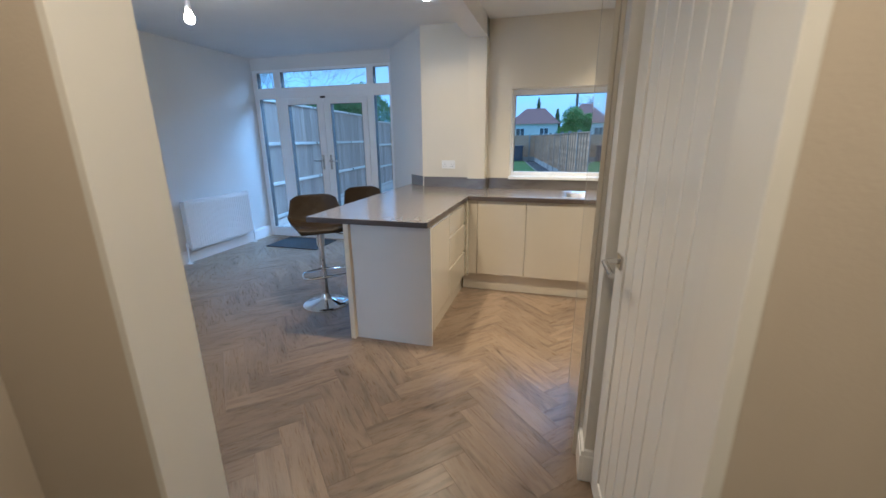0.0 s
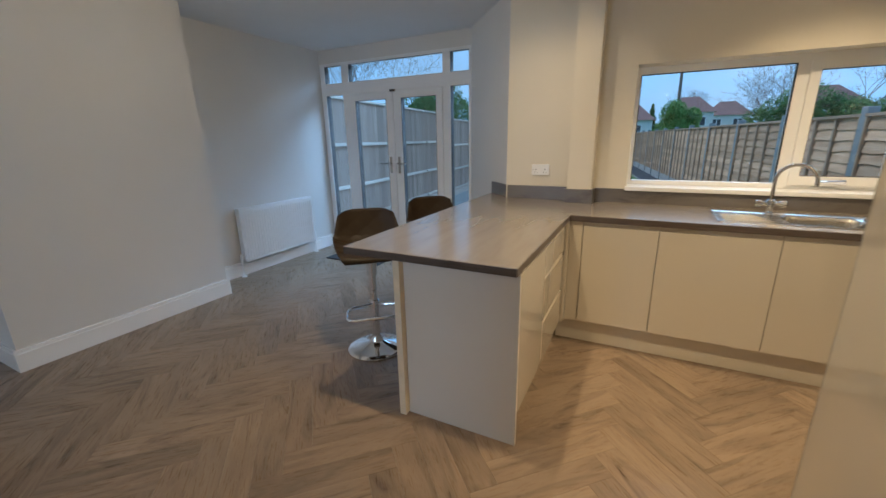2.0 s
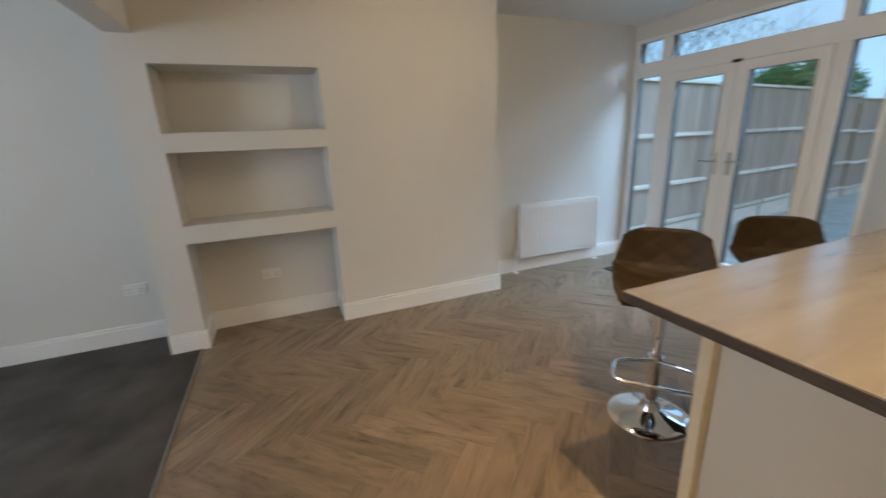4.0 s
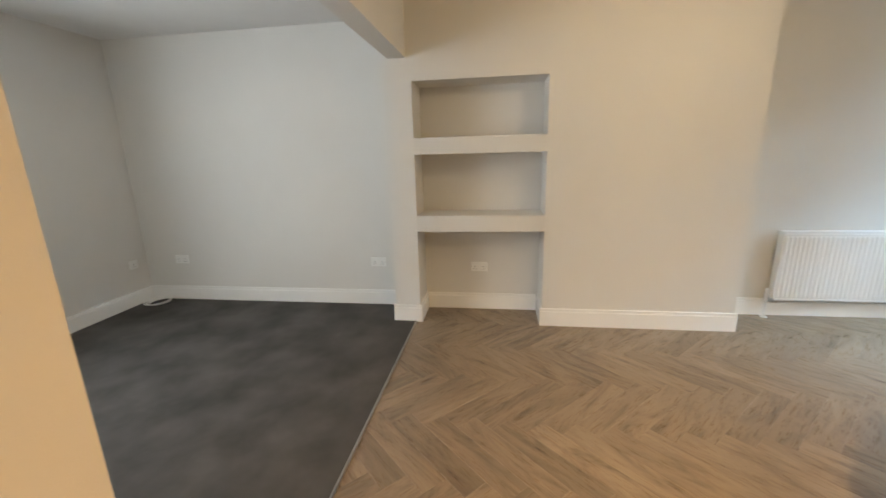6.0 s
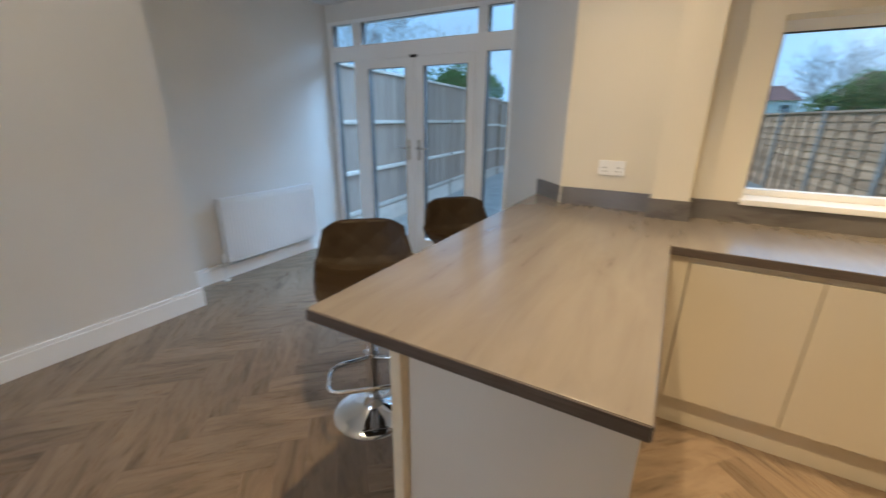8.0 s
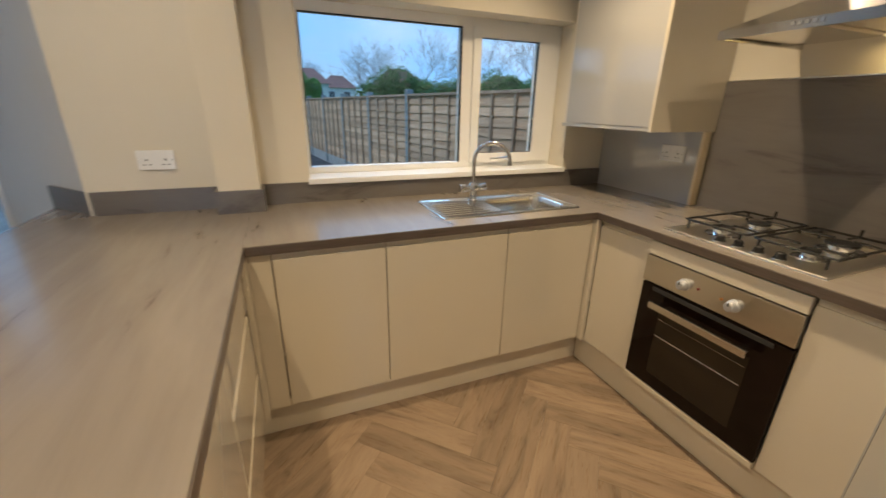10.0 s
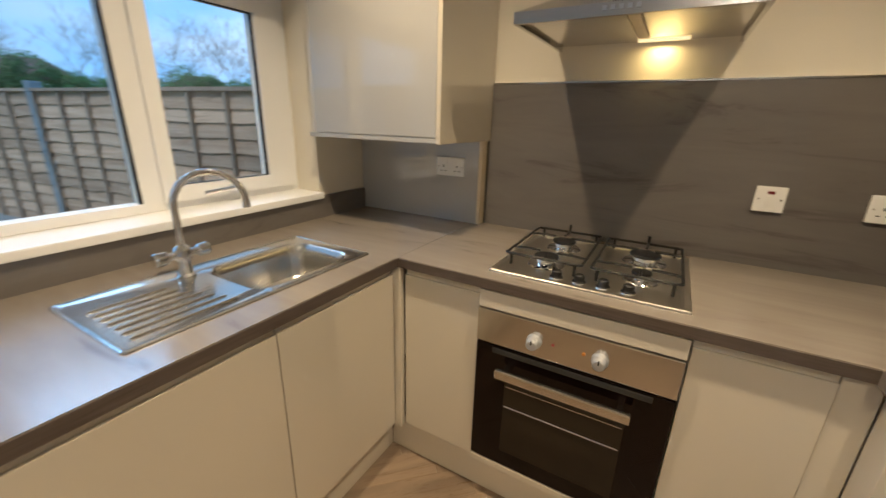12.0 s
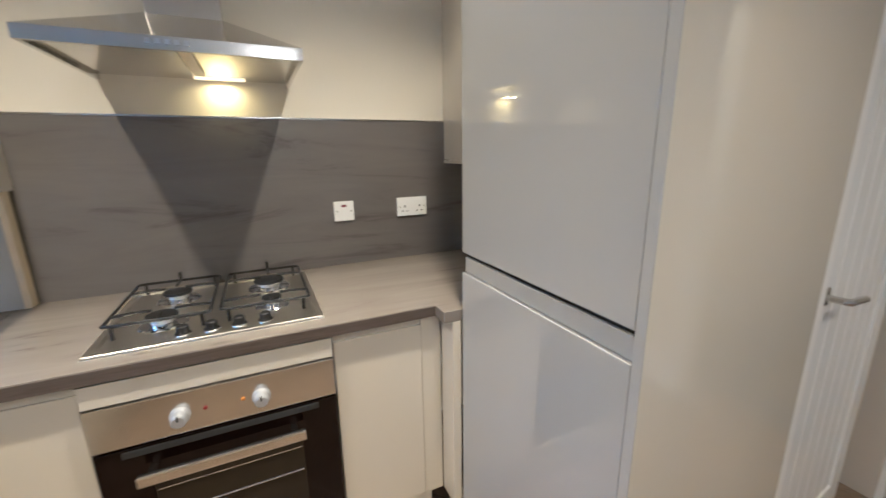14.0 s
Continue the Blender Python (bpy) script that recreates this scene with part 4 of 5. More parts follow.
# ---- sink and tap ----
def kitchen_sink():
    z = TOP
    s = thing("kitchen_sink", 0.6, 4.04, z, "stainless steel inset sink with a ribbed drainer", "sink")
    x0, x1, y0, y1 = SX0, SX1, SY0, SY1

    def rounded(xa, xb, ya, yb, r, zz, n=6):
        out = []
        for cx, cy, a0 in ((xb - r, yb - r, 0), (xa + r, yb - r, 90), (xa + r, ya + r, 180), (xb - r, ya + r, 270)):
            for k in range(n + 1):
                a = radians(a0 + 90 * k / n)
                out.append((cx + r * math.cos(a), cy + r * math.sin(a), zz))
        return out

    bm = bmesh.new()
    bowl = (0.560, 0.940, 3.885, 4.175)
    specs = [(x0, x1, y0, y1, 0.012, 0.0), (x0 + 0.001, x1 - 0.001, y0 + 0.001, y1 - 0.001, 0.012, 0.004), (x0 + 0.006, x1 - 0.006, y0 + 0.006, y1 - 0.006, 0.010, 0.006), (x0 + 0.016, x1 - 0.016, y0 + 0.016, y1 - 0.016, 0.010, 0.001)]
    rings = [[bm.verts.new(p) for p in rounded(a, b, c, d, r, z + zz)] for a, b, c, d, r, zz in specs]
    bspec = [(0.0, 0.06, 0.001), (0.006, 0.058, -0.004), (0.014, 0.055, -0.03), (0.022, 0.055, -0.12), (0.045, 0.05, -0.145)]
    for ins, r, zz in bspec:
        rings.append([bm.verts.new(p) for p in rounded(bowl[0] + ins, bowl[1] - ins, bowl[2] + ins, bowl[3] - ins, r, z + zz)])
    n = len(rings[0])
    for a, b in zip(rings, rings[1:]):
        for k in range(n):
            bm.faces.new((a[k], a[(k + 1) % n], b[(k + 1) % n], b[k]))
    bm.faces.new(rings[-1])
    part("sink_body", bm, M_SINK, s, smooth=True)
    for i in range(7):
        y = 3.905 + i * 0.036
        part("drainer_rib", rounded_tube([(0.255, y, z + 0.001), (0.262, y, z + 0.0025), (0.50 - 0.012 * i, y, z + 0.0025), (0.508 - 0.012 * i, y, z + 0.001)], 0.0030, 8), M_SINK, s, smooth=True)
    part("waste", lathe([(0.045, -0.1445), (0.045, -0.142), (0.030, -0.141), (0.026, -0.147)], 0.75, 4.03, z, 28), M_CHROME, s, smooth=True)
    part("tap_hole_cover", lathe([(0.017, 0.001), (0.017, 0.004), (0.010, 0.005)], 0.585, 3.872, z, 24), M_SINK, s, smooth=True)
    t = thing("mixer_tap", 0.513, 4.165, z, "chrome swan-neck mixer tap with two turning handles", "tap")
    tx, ty = 0.513, 4.165
    part("tap_base", lathe([(0.027, 0.001), (0.027, 0.008), (0.021, 0.014), (0.020, 0.055), (0.026, 0.062), (0.026, 0.085), (0.020, 0.095), (0.013, 0.10)], tx, ty, z, 28), M_CHROME, t, smooth=True)
    dx, dy = math.cos(radians(-24)), math.sin(radians(-24))
    r = 0.095
    pts = [(tx, ty, z + 0.095), (tx, ty, z + 0.16), (tx, ty, z + 0.215)]
    for k in range(1, 15):
        a = radians(180 - 13.2 * k)
        c = r + r * math.cos(a)
        pts.append((tx + dx * c, ty + dy * c, z + 0.215 + r * math.sin(a)))
    part("spout", rounded_tube(pts, 0.0105, 14), M_CHROME, t, smooth=True)
    e = pts[-1]
    part("nozzle", rounded_tube([Vector(pts[-2]) * 0.4 + Vector(e) * 0.6, e, Vector(e) + (Vector(e) - Vector(pts[-2])) * 0.5], 0.0125, 14), M_CHROME, t, smooth=True)
    for sx in (-1, 1):
        part("tap_handle", lathe([(0.012, 0.0), (0.012, sx * 0.018), (0.019, sx * 0.024), (0.021, sx * 0.050), (0.017, sx * 0.056)], tx + sx * 0.022, ty, z + 0.073, 20, "x"), M_CHROME, t, smooth=True)


kitchen_sink()


# ---- sockets and switches ----
def socket(x, y, z, turn, double=True, switch=False, label="white double wall socket"):
    """Built flat, facing local -y, and turned to its wall."""
    s = thing("wall_socket" if not switch else "wall_switch", 0, 0, 0, label, "socket" if not switch else "switch", "wall plates")
    w = 0.073 if double else 0.043
    part("plate", box(-w, w, -0.010, 0.0, -0.043, 0.043, 0.004), M_PLASTIC, s)
    for cx in ((-0.036, 0.036) if double else (0.0,)):
        if not switch:
            part("rocker", box(cx - 0.007 + (0.014 if cx < 0 else -0.014), cx + 0.007 + (0.014 if cx < 0 else -0.014), -0.013, -0.0095, 0.012, 0.030, 0.0015), M_PLASTIC, s)
            for px, pz, pw, ph in ((0, 0.002, 0.003, 0.0045), (-0.011, -0.020, 0.0045, 0.002), (0.011, -0.020, 0.0045, 0.002)):
                part("pin_hole", box(cx + px - pw, cx + px + pw, -0.0108, -0.0098, pz - ph, pz + ph), M_DARK, s)
        else:
            part("rocker", box(-0.010, 0.010, -0.014, -0.0095, -0.020, 0.012, 0.002), M_PLASTIC, s)
            part("neon", box(-0.010, 0.010, -0.0115, -0.0095, 0.018, 0.028, 0.001), M_RED, s)
    for cx in (-w + 0.012, w - 0.012):
        part("screw", lathe([(0.003, -0.0108), (0.003, -0.0098)], cx, 0, 0, 10, "y"), M_STEEL, s)
    s.location = (x, y, z)
    s.rotation_euler = (0, 0, radians(turn))
    return s


socket(-0.96, YW - 0.0005, 1.147, 0, label="white double socket above the island upstand")
socket(XR - 0.0105, 2.642, 1.152, -90, False, True, "white cooker switch with a red neon window")
socket(XR - 0.0105, 2.325, 1.152, -90, label="white double socket on the grey splashback")
socket(XR - 0.0555, 3.86, 1.171, -90, label="white double socket on the gloss boxing panel")
socket(NX + 0.0005, 1.358, 0.403, 90, label="white double socket low in the shelf recess")
socket(XL + 0.0005, 0.405, 0.428, 90, label="white double socket low on the living room wall")
socket(XL + 0.0005, -1.666, 0.432, 90, label="white aerial plate low on the living room wall")
socket(-3.866, -2.0795, 0.415, 180, False, label="white single socket low on the end wall")


# ---- radiator ----
def radiator():
    y0, y1, z0, z1 = 3.778, 4.80, 0.165, 0.738
    r = thing("radiator", XL + 0.06, (y0 + y1) / 2, z0, "white ribbed panel radiator on the wall", "radiator")
    bm = bmesh.new()
    n = 30
    prof = []
    for i in range(n):
        p = (y1 - y0 - 0.02) / n
        yy = y0 + 0.01 + i * p
        prof += [(yy, 0.0), (yy + p * 0.18, 0.006), (yy + p * 0.62, 0.006), (yy + p * 0.80, 0.0)]
    prof.append((y1 - 0.01, 0.0))
    fx = XL + 0.092
    zs = ((z0 + 0.012, 0.0), (z0 + 0.03, 1.0), (z1 - 0.05, 1.0), (z1 - 0.03, 0.0))
    rows = [[bm.verts.new((fx + d * k, y, z)) for y, d in prof] for z, k in zs]
    for a, b in zip(rows, rows[1:]):
        for i in range(len(prof) - 1):
            bm.faces.new((a[i], a[i + 1], b[i + 1], b[i]))
    part("ribbed_panel", bm, M_UPVC, r)
    part("panel_edge", boxes((fx - 0.016, fx + 0.002, y0, y1, z0, z0 + 0.014), (fx - 0.016, fx + 0.002, y0, y1, z1 - 0.032, z1 - 0.018), (fx - 0.016, fx + 0.002, y0, y0 + 0.012, z0, z1 - 0.02), (fx - 0.016, fx + 0.002, y1 - 0.012, y1, z0, z1 - 0.02), bev=0.003), M_UPVC, r)
    part("rear_panel", box(XL + 0.03, XL + 0.042, y0, y1, z0, z1 - 0.02, 0.003), M_UPVC, r)
    part("convector", box(XL + 0.043, fx - 0.017, y0 + 0.01, y1 - 0.01, z0 + 0.02, z1 - 0.03), M_GREY, r)
    part("side_cover", box(XL + 0.028, fx, y0 - 0.003, y0 + 0.0, z0 + 0.01, z1, 0.001), M_UPVC, r)
    part("side_cover", box(XL + 0.028, fx, y1, y1 + 0.003, z0 + 0.01, z1, 0.001), M_UPVC, r)
    top = part("top_grille", boxes((XL + 0.028, XL + 0.040, y0, y1, z1 - 0.012, z1), (fx - 0.012, fx, y0, y1, z1 - 0.017, z1)), M_UPVC, r)
    for i in range(40):
        y = y0 + 0.015 + i * (y1 - y0 - 0.03) / 39
        part("grille_bar", box(XL + 0.040, fx - 0.012, y - 0.005, y + 0.005, z1 - 0.008, z1 - 0.003), M_UPVC, top)
    for y, tall in ((y0 - 0.03, 0.09), (y1 + 0.03, 0.12)):
        part("pipe", rounded_tube([(XL + 0.06, y, 0.0), (XL + 0.06, y, 0.17)], 0.0075, 10), M_UPVC, r, smooth=True)
        part("valve", lathe([(0.013, 0.0), (0.016, 0.01), (0.016, tall - 0.02), (0.012, tall)], XL + 0.06, y, 0.16, 16), M_UPVC, r, "white radiator valve", smooth=True)
        part("valve_tail", rounded_tube([(XL + 0.06, y, 0.185), (XL + 0.06, (y0 if y < y0 else y1), 0.185)], 0.010, 10), M_CHROME, r, smooth=True)
        part("pipe_collar", lathe([(0.028, 0.0), (0.027, 0.006), (0.012, 0.010)], XL + 0.06, y, 0.001, 20), M_PLASTIC, r, "white plastic pipe collar", smooth=True)


radiator()


# ---- bar stools ----
def bar_stool(x, y, turn, lift):
    """lift: how far the seat is raised on its gas strut."""
    s = thing("bar_stool", 0, 0, 0, "brown quilted leatherette bar stool on a chrome pedestal", "bar stool", "stools at the island")
    part("base", lathe([(0.196, 0.0), (0.198, 0.006), (0.190, 0.013), (0.15, 0.022), (0.09, 0.036), (0.05, 0.055), (0.034, 0.085), (0.031, 0.10)], 0, 0, 0, 48), M_CHROME, s, "polished chrome dished base", smooth=True)
    part("column", lathe([(0.0295, 0.095), (0.0295, 0.36), (0.0275, 0.362)], 0, 0, 0, 28), M_CHROME, s, smooth=True)
    part("gas_lift", lathe([(0.0245, 0.355), (0.0245, 0.63 + lift)], 0, 0, 0, 28), M_CHROME, s, smooth=True)
    part("lift_cover", lathe([(0.034, 0.52), (0.036, 0.625), (0.05, 0.642)], 0, 0, lift, 28), M_CHROME, s, smooth=True)
    fr = part("footrest", rounded_tube([(0.028, -0.012, 0.335), (0.06, -0.14, 0.335), (0.09, -0.172, 0.335), (0.13, -0.185, 0.335), (0.22, -0.185, 0.335), (0.25, -0.17, 0.335), (0.26, -0.14, 0.335), (0.26, 0.14, 0.335), (0.25, 0.17, 0.335), (0.22, 0.185, 0.335), (0.13, 0.185, 0.335), (0.09, 0.172, 0.335), (0.06, 0.14, 0.335), (0.028, 0.012, 0.335)], 0.010, 10), M_CHROME, s, "chrome loop footrest", smooth=True)
    part("collar", lathe([(0.035, 0.318), (0.035, 0.352)], 0, 0, 0, 24), M_CHROME, fr, smooth=True)
    part("lever", rounded_tube([(0.0, 0.03, 0.63 + lift), (0.02, 0.12, 0.622 + lift), (0.03, 0.19, 0.605 + lift)], 0.005, 8), M_CHROME, s, smooth=True)
    part("seat_plate", box(-0.08, 0.08, -0.08, 0.08, 0.640 + lift, 0.656 + lift, 0.004), M_BLACK, s)
    # padded shell: a seat that turns up into the back
    prof = [(0.220, 0.668), (0.205, 0.686), (0.15, 0.694), (0.05, 0.688), (-0.06, 0.684), (-0.125, 0.688), (-0.165, 0.708), (-0.188, 0.750), (-0.204, 0.805), (-0.216, 0.860), (-0.224, 0.912), (-0.227, 0.930)]
    half = [0.170, 0.192, 0.212, 0.224, 0.231, 0.233, 0.232, 0.224, 0.213, 0.202, 0.192, 0.176]

    def curve(tab, v):
        f = v * (len(tab) - 1)
        i = min(int(f), len(tab) - 2)
        k = f - i
        k = k * k * (3 - 2 * k) * 0.5 + k * 0.5
        a, b = tab[i], tab[i + 1]
        return tuple(p + (q - p) * k for p, q in zip(a, b)) if isinstance(a, tuple) else a + (b - a) * k

    bm = bmesh.new()
    NU, NV = 36, 54
    front, back = [], []
    for j in range(NV + 1):
        v = j / NV
        px, pz = curve(prof, v)
        qx, qz = curve(prof, min(1, v + 0.01))
        ox, oz = curve(prof, max(0, v - 0.01))
        tx, tz = qx - ox, qz - oz
        ln = math.hypot(tx, tz) or 1
        nx, nz = tz / ln, -tx / ln
        w = curve(half, v)
        rowf, rowb = [], []
        for i in range(NU + 1):
            u = -1 + 2 * i / NU
            wing = 0.075 * abs(u) ** 2.6 * min(1, v * 2.2) * (1.15 - 0.55 * v)
            a, b = u * 3.0, (v - 0.55) * 11.0
            q = min(abs(math.sin(math.pi * (a + b) / 2)), abs(math.sin(math.pi * (a - b) / 2)))
            puff = 0.0045 * q ** 0.5 * (1.0 if 0.56 < v < 0.97 and abs(u) < 0.93 else 0.35)
            edge = max(0.0, (max(abs(u), abs(2 * v - 1)) - 0.86) / 0.14)
            th = 0.022 * (1 - edge ** 2) + 0.006
            drop = 0.032 * max(0.0, (v - 0.72) / 0.28) * abs(u) ** 5
            cx, cz = px + nx * wing, pz + nz * wing + lift - drop
            yy = u * w
            rowf.append(bm.verts.new((cx + nx * (th * 0.5 + puff), yy, cz + nz * (th * 0.5 + puff))))
            rowb.append(bm.verts.new((cx - nx * th, yy, cz - nz * th)))
        front.append(rowf), back.append(rowb)
    for g, flip in ((front, False), (back, True)):
        for j in range(NV):
            for i in range(NU):
                q = (g[j][i], g[j][i + 1], g[j + 1][i + 1], g[j + 1][i])
                bm.faces.new(q[::-1] if flip else q)
    ring = [(0, i) for i in range(NU)] + [(j, NU) for j in range(NV)] + [(NV, i) for i in range(NU, 0, -1)] + [(j, 0) for j in range(NV, 0, -1)]
    for a, b in zip(ring, ring[1:] + ring[:1]):
        bm.faces.new((front[a[0]][a[1]], back[a[0]][a[1]], back[b[0]][b[1]], front[b[0]][b[1]]))
    shell = part("seat_shell", bm, M_LEATHER, s, "brown quilted leatherette shell", smooth=True)
    s.location = (x, y, 0.0)
    s.rotation_euler = (0, 0, radians(turn))
    return s


bar_stool(-1.755, 3.12, -48, 0.02)
bar_stool(-1.71, 3.99, -42, -0.008)

# ---- loose and small things ----
single("doormat", box(-3.63, -2.85, 4.64, 5.17, 0.001, 0.012, 0.004), M_MAT, "dark rubber-backed doormat inside the garden doors", "doormat")


def pendant(x, y, z):
    p = thing("pendant_lamp", x, y, CEIL, "lit bare bulb hanging on a white flex", "pendant lamp")
    part("ceiling_rose", lathe([(0.04, 0.0), (0.038, -0.018), (0.012, -0.03)], x, y, CEIL, 24), M_PLASTIC, p, smooth=True)
    part("flex", rounded_tube([(x, y, CEIL - 0.02), (x, y, z + 0.11)], 0.003, 8), M_PLASTIC, p, smooth=True)
    part("lampholder", lathe([(0.010, 0.115), (0.017, 0.10), (0.019, 0.05), (0.016, 0.045)], x, y, z, 20), M_PLASTIC, p, smooth=True)
    part("bulb", lathe([(0.012, 0.05), (0.020, 0.035), (0.030, 0.012), (0.031, -0.005), (0.024, -0.023), (0.010, -0.031)], x, y, z, 24), M_BULB, p, "glowing light bulb", smooth=True)


pendant(-2.30, 2.67, 2.205)
for dx, dy, dz in ((-0.95, 2.50, CEIL), (-0.95, 3.70, CEIL), (0.70, 2.50, CEIL), (0.70, 3.68, CEIL)):
    d = thing("downlight", dx, dy, dz, "small white recessed ceiling downlight, lit", "downlight", "kitchen downlights")
    part("bezel", lathe([(0.042, 0.0), (0.041, -0.006), (0.030, -0.007), (0.027, -0.002)], dx, dy, dz, 28), M_PLASTIC, d, smooth=True)
    part("lens", lathe([(0.0265, -0.0015), (0.0265, -0.004), (0.01, -0.0045)], dx, dy, dz, 24), M_SPOT, d, "glowing lens")
coil = bmesh.new()
for k in range(5):
    rounded_tube([(-3.90 + (0.10 + 0.008 * k) * math.cos(a) + 0.006 * k, -1.89 + (0.085 + 0.006 * k) * math.sin(a), 0.014 + 0.006 * k) for a in np.linspace(0, 2 * math.pi, 26)[:-1]], 0.004, 6, True, coil)
single("cable_coil", coil, M_PLASTIC, "coil of white aerial cable on the carpet", "cable", smooth=True)
# loose flex beside the hood chimney
fx = thing("hanging_flex", 1.64, 3.24, 1.90, "loose white flex hanging on the wall beside the hood chimney", "cable")
part("flex", rounded_tube([(1.645, 3.46, CEIL - 0.12), (1.638, 3.36, 2.26), (1.634, 3.29, 2.12), (1.630, 3.245, 2.02)], 0.008, 8), M_PLASTIC, fx, smooth=True)
part("flex_tail", rounded_tube([(1.630, 3.246, 2.025), (1.632, 3.238, 1.98), (1.634, 3.236, 1.93)], 0.008, 8), M_PLASTIC, fx, smooth=True)
part("flex_tail", rounded_tube([(1.630, 3.248, 2.02), (1.634, 3.27, 2.012), (1.636, 3.30, 1.98), (1.638, 3.325, 1.935)], 0.006, 8), M_PLASTIC, fx, smooth=True)


# ---- garden and distance ----
GZ = -0.15
DV, NV2 = Vector((-0.139, 0.990, 0)), Vector((0.990, 0.139, 0))
FOOT = Vector((2.38, 3.03, 0))


def flat(poly, z, th, name, material, label, category, kind="structure"):
    return single(name, prism(poly, z - th, z), material, label, category, kind=kind)


flat([(-900, 5.4), (-900, 1500), (900, 1500), (900, 4.75)], GZ - 0.02, 0.3, "ground", M_LAWN, "rough grass ground beyond the gardens", "ground")


def along(s, off):
    p = FOOT + DV * s + NV2 * off
    return (p.x, p.y)


flat([along(2.2, 0), along(30, 0), along(30, -0.68), along(2.2, -0.68)], GZ + 0.004, 0.05, "path", M_TARMAC, "dark tarmac garden path along the fence", "path")
flat([along(2.2, -0.72), along(26.5, -0.72), along(26.5, -3.9), along(2.6, -3.9)], GZ + 0.012, 0.05, "lawn", M_LAWN, "green lawn of the back garden", "lawn")
flat([along(2.2, -0.68), along(26.5, -0.68), along(26.5, -0.72), along(2.2, -0.72)], GZ + 0.03, 0.1, "path_edging", M_CONC, "pale concrete edging beside the lawn", "edging")
flat([(-4.6, 5.42), (-1.95, 5.42), (-3.2, 14.5), (-5.6, 14.5)], GZ + 0.02, 0.05, "patio", M_CONC, "pale concrete patio outside the doors", "patio")


def lap_fence():
    """Horizontal waney-lap panels between concrete posts."""
    f = thing("garden_fence", FOOT.x, FOOT.y, GZ, "weathered waney-lap fence with concrete posts", "fence")
    ang = math.atan2(-DV.x, DV.y)
    boards = []
    for v in range(5):
        rng = random.Random(40 + v)
        me = bpy.data.meshes.new("board")
        b = bmesh.new()
        rows = []
        for k in range(10):
            low = rng.uniform(-0.014, 0.010)
            rows.append([b.verts.new(p) for p in ((-0.026, k * 1.74 / 9, low), (-0.010, k * 1.74 / 9, low), (0.008, k * 1.74 / 9, 0.128), (-0.004, k * 1.74 / 9, 0.128))])
        for p, q in zip(rows, rows[1:]):
            for k in range(4):
                b.faces.new((p[k], p[(k + 1) % 4], q[(k + 1) % 4], q[k]))
        b.faces.new(rows[0][::-1]), b.faces.new(rows[-1])
        bmesh.ops.recalc_face_normals(b, faces=b.faces)
        b.to_mesh(me), b.free()
        me.materials.append(M_FENCE)
        boards.append(me)
    batten = bpy.data.meshes.new("batten")
    b = box(-0.052, -0.026, -0.016, 0.016, 0.0, 1.42)
    b.to_mesh(batten), b.free()
    batten.materials.append(M_FENCED)
    post = bpy.data.meshes.new("post")
    b = box(-0.055, 0.055, -0.05, 0.05, 0.0, 1.80, 0.008, 1)
    b.to_mesh(post), b.free()
    post.materials.append(M_POST)
    gravel = bpy.data.meshes.new("gravel_board")
    b = box(-0.025, 0.025, 0.0, 1.74, 0.0, 0.27)
    b.to_mesh(gravel), b.free()
    gravel.materials.append(M_CONC)
    cap = bpy.data.meshes.new("cap_rail")
    b = box(-0.055, 0.02, 0.0, 1.74, 0.0, 0.03)
    b.to_mesh(cap), b.free()
    cap.materials.append(M_FENCED)

    def put(name, me, s, z, off=0.0):
        ob = new(name, me)
        p = FOOT + DV * s + NV2 * off
        ob.parent = f
        ob.location = (p.x - FOOT.x, p.y - FOOT.y, z)
        ob.rotation_euler = (0, 0, ang)

    for k in range(-2, 14):
        s = 5.76 + (k - 0) * 1.80
        put("post", post, s, 0.0)
        s += 0.03
        put("gravel_board", gravel, s, 0.0)
        n = 12
        for i in range(n):
            put("board", boards[(i * 3 + k * 2) % 5], s, 0.27 + i * 0.119)
        put("cap_rail", cap, s, 0.27 + 1.43)
        for j in (0.02, 0.45, 0.87, 1.29, 1.72):
            put("batten", batten, s + j, 0.27)


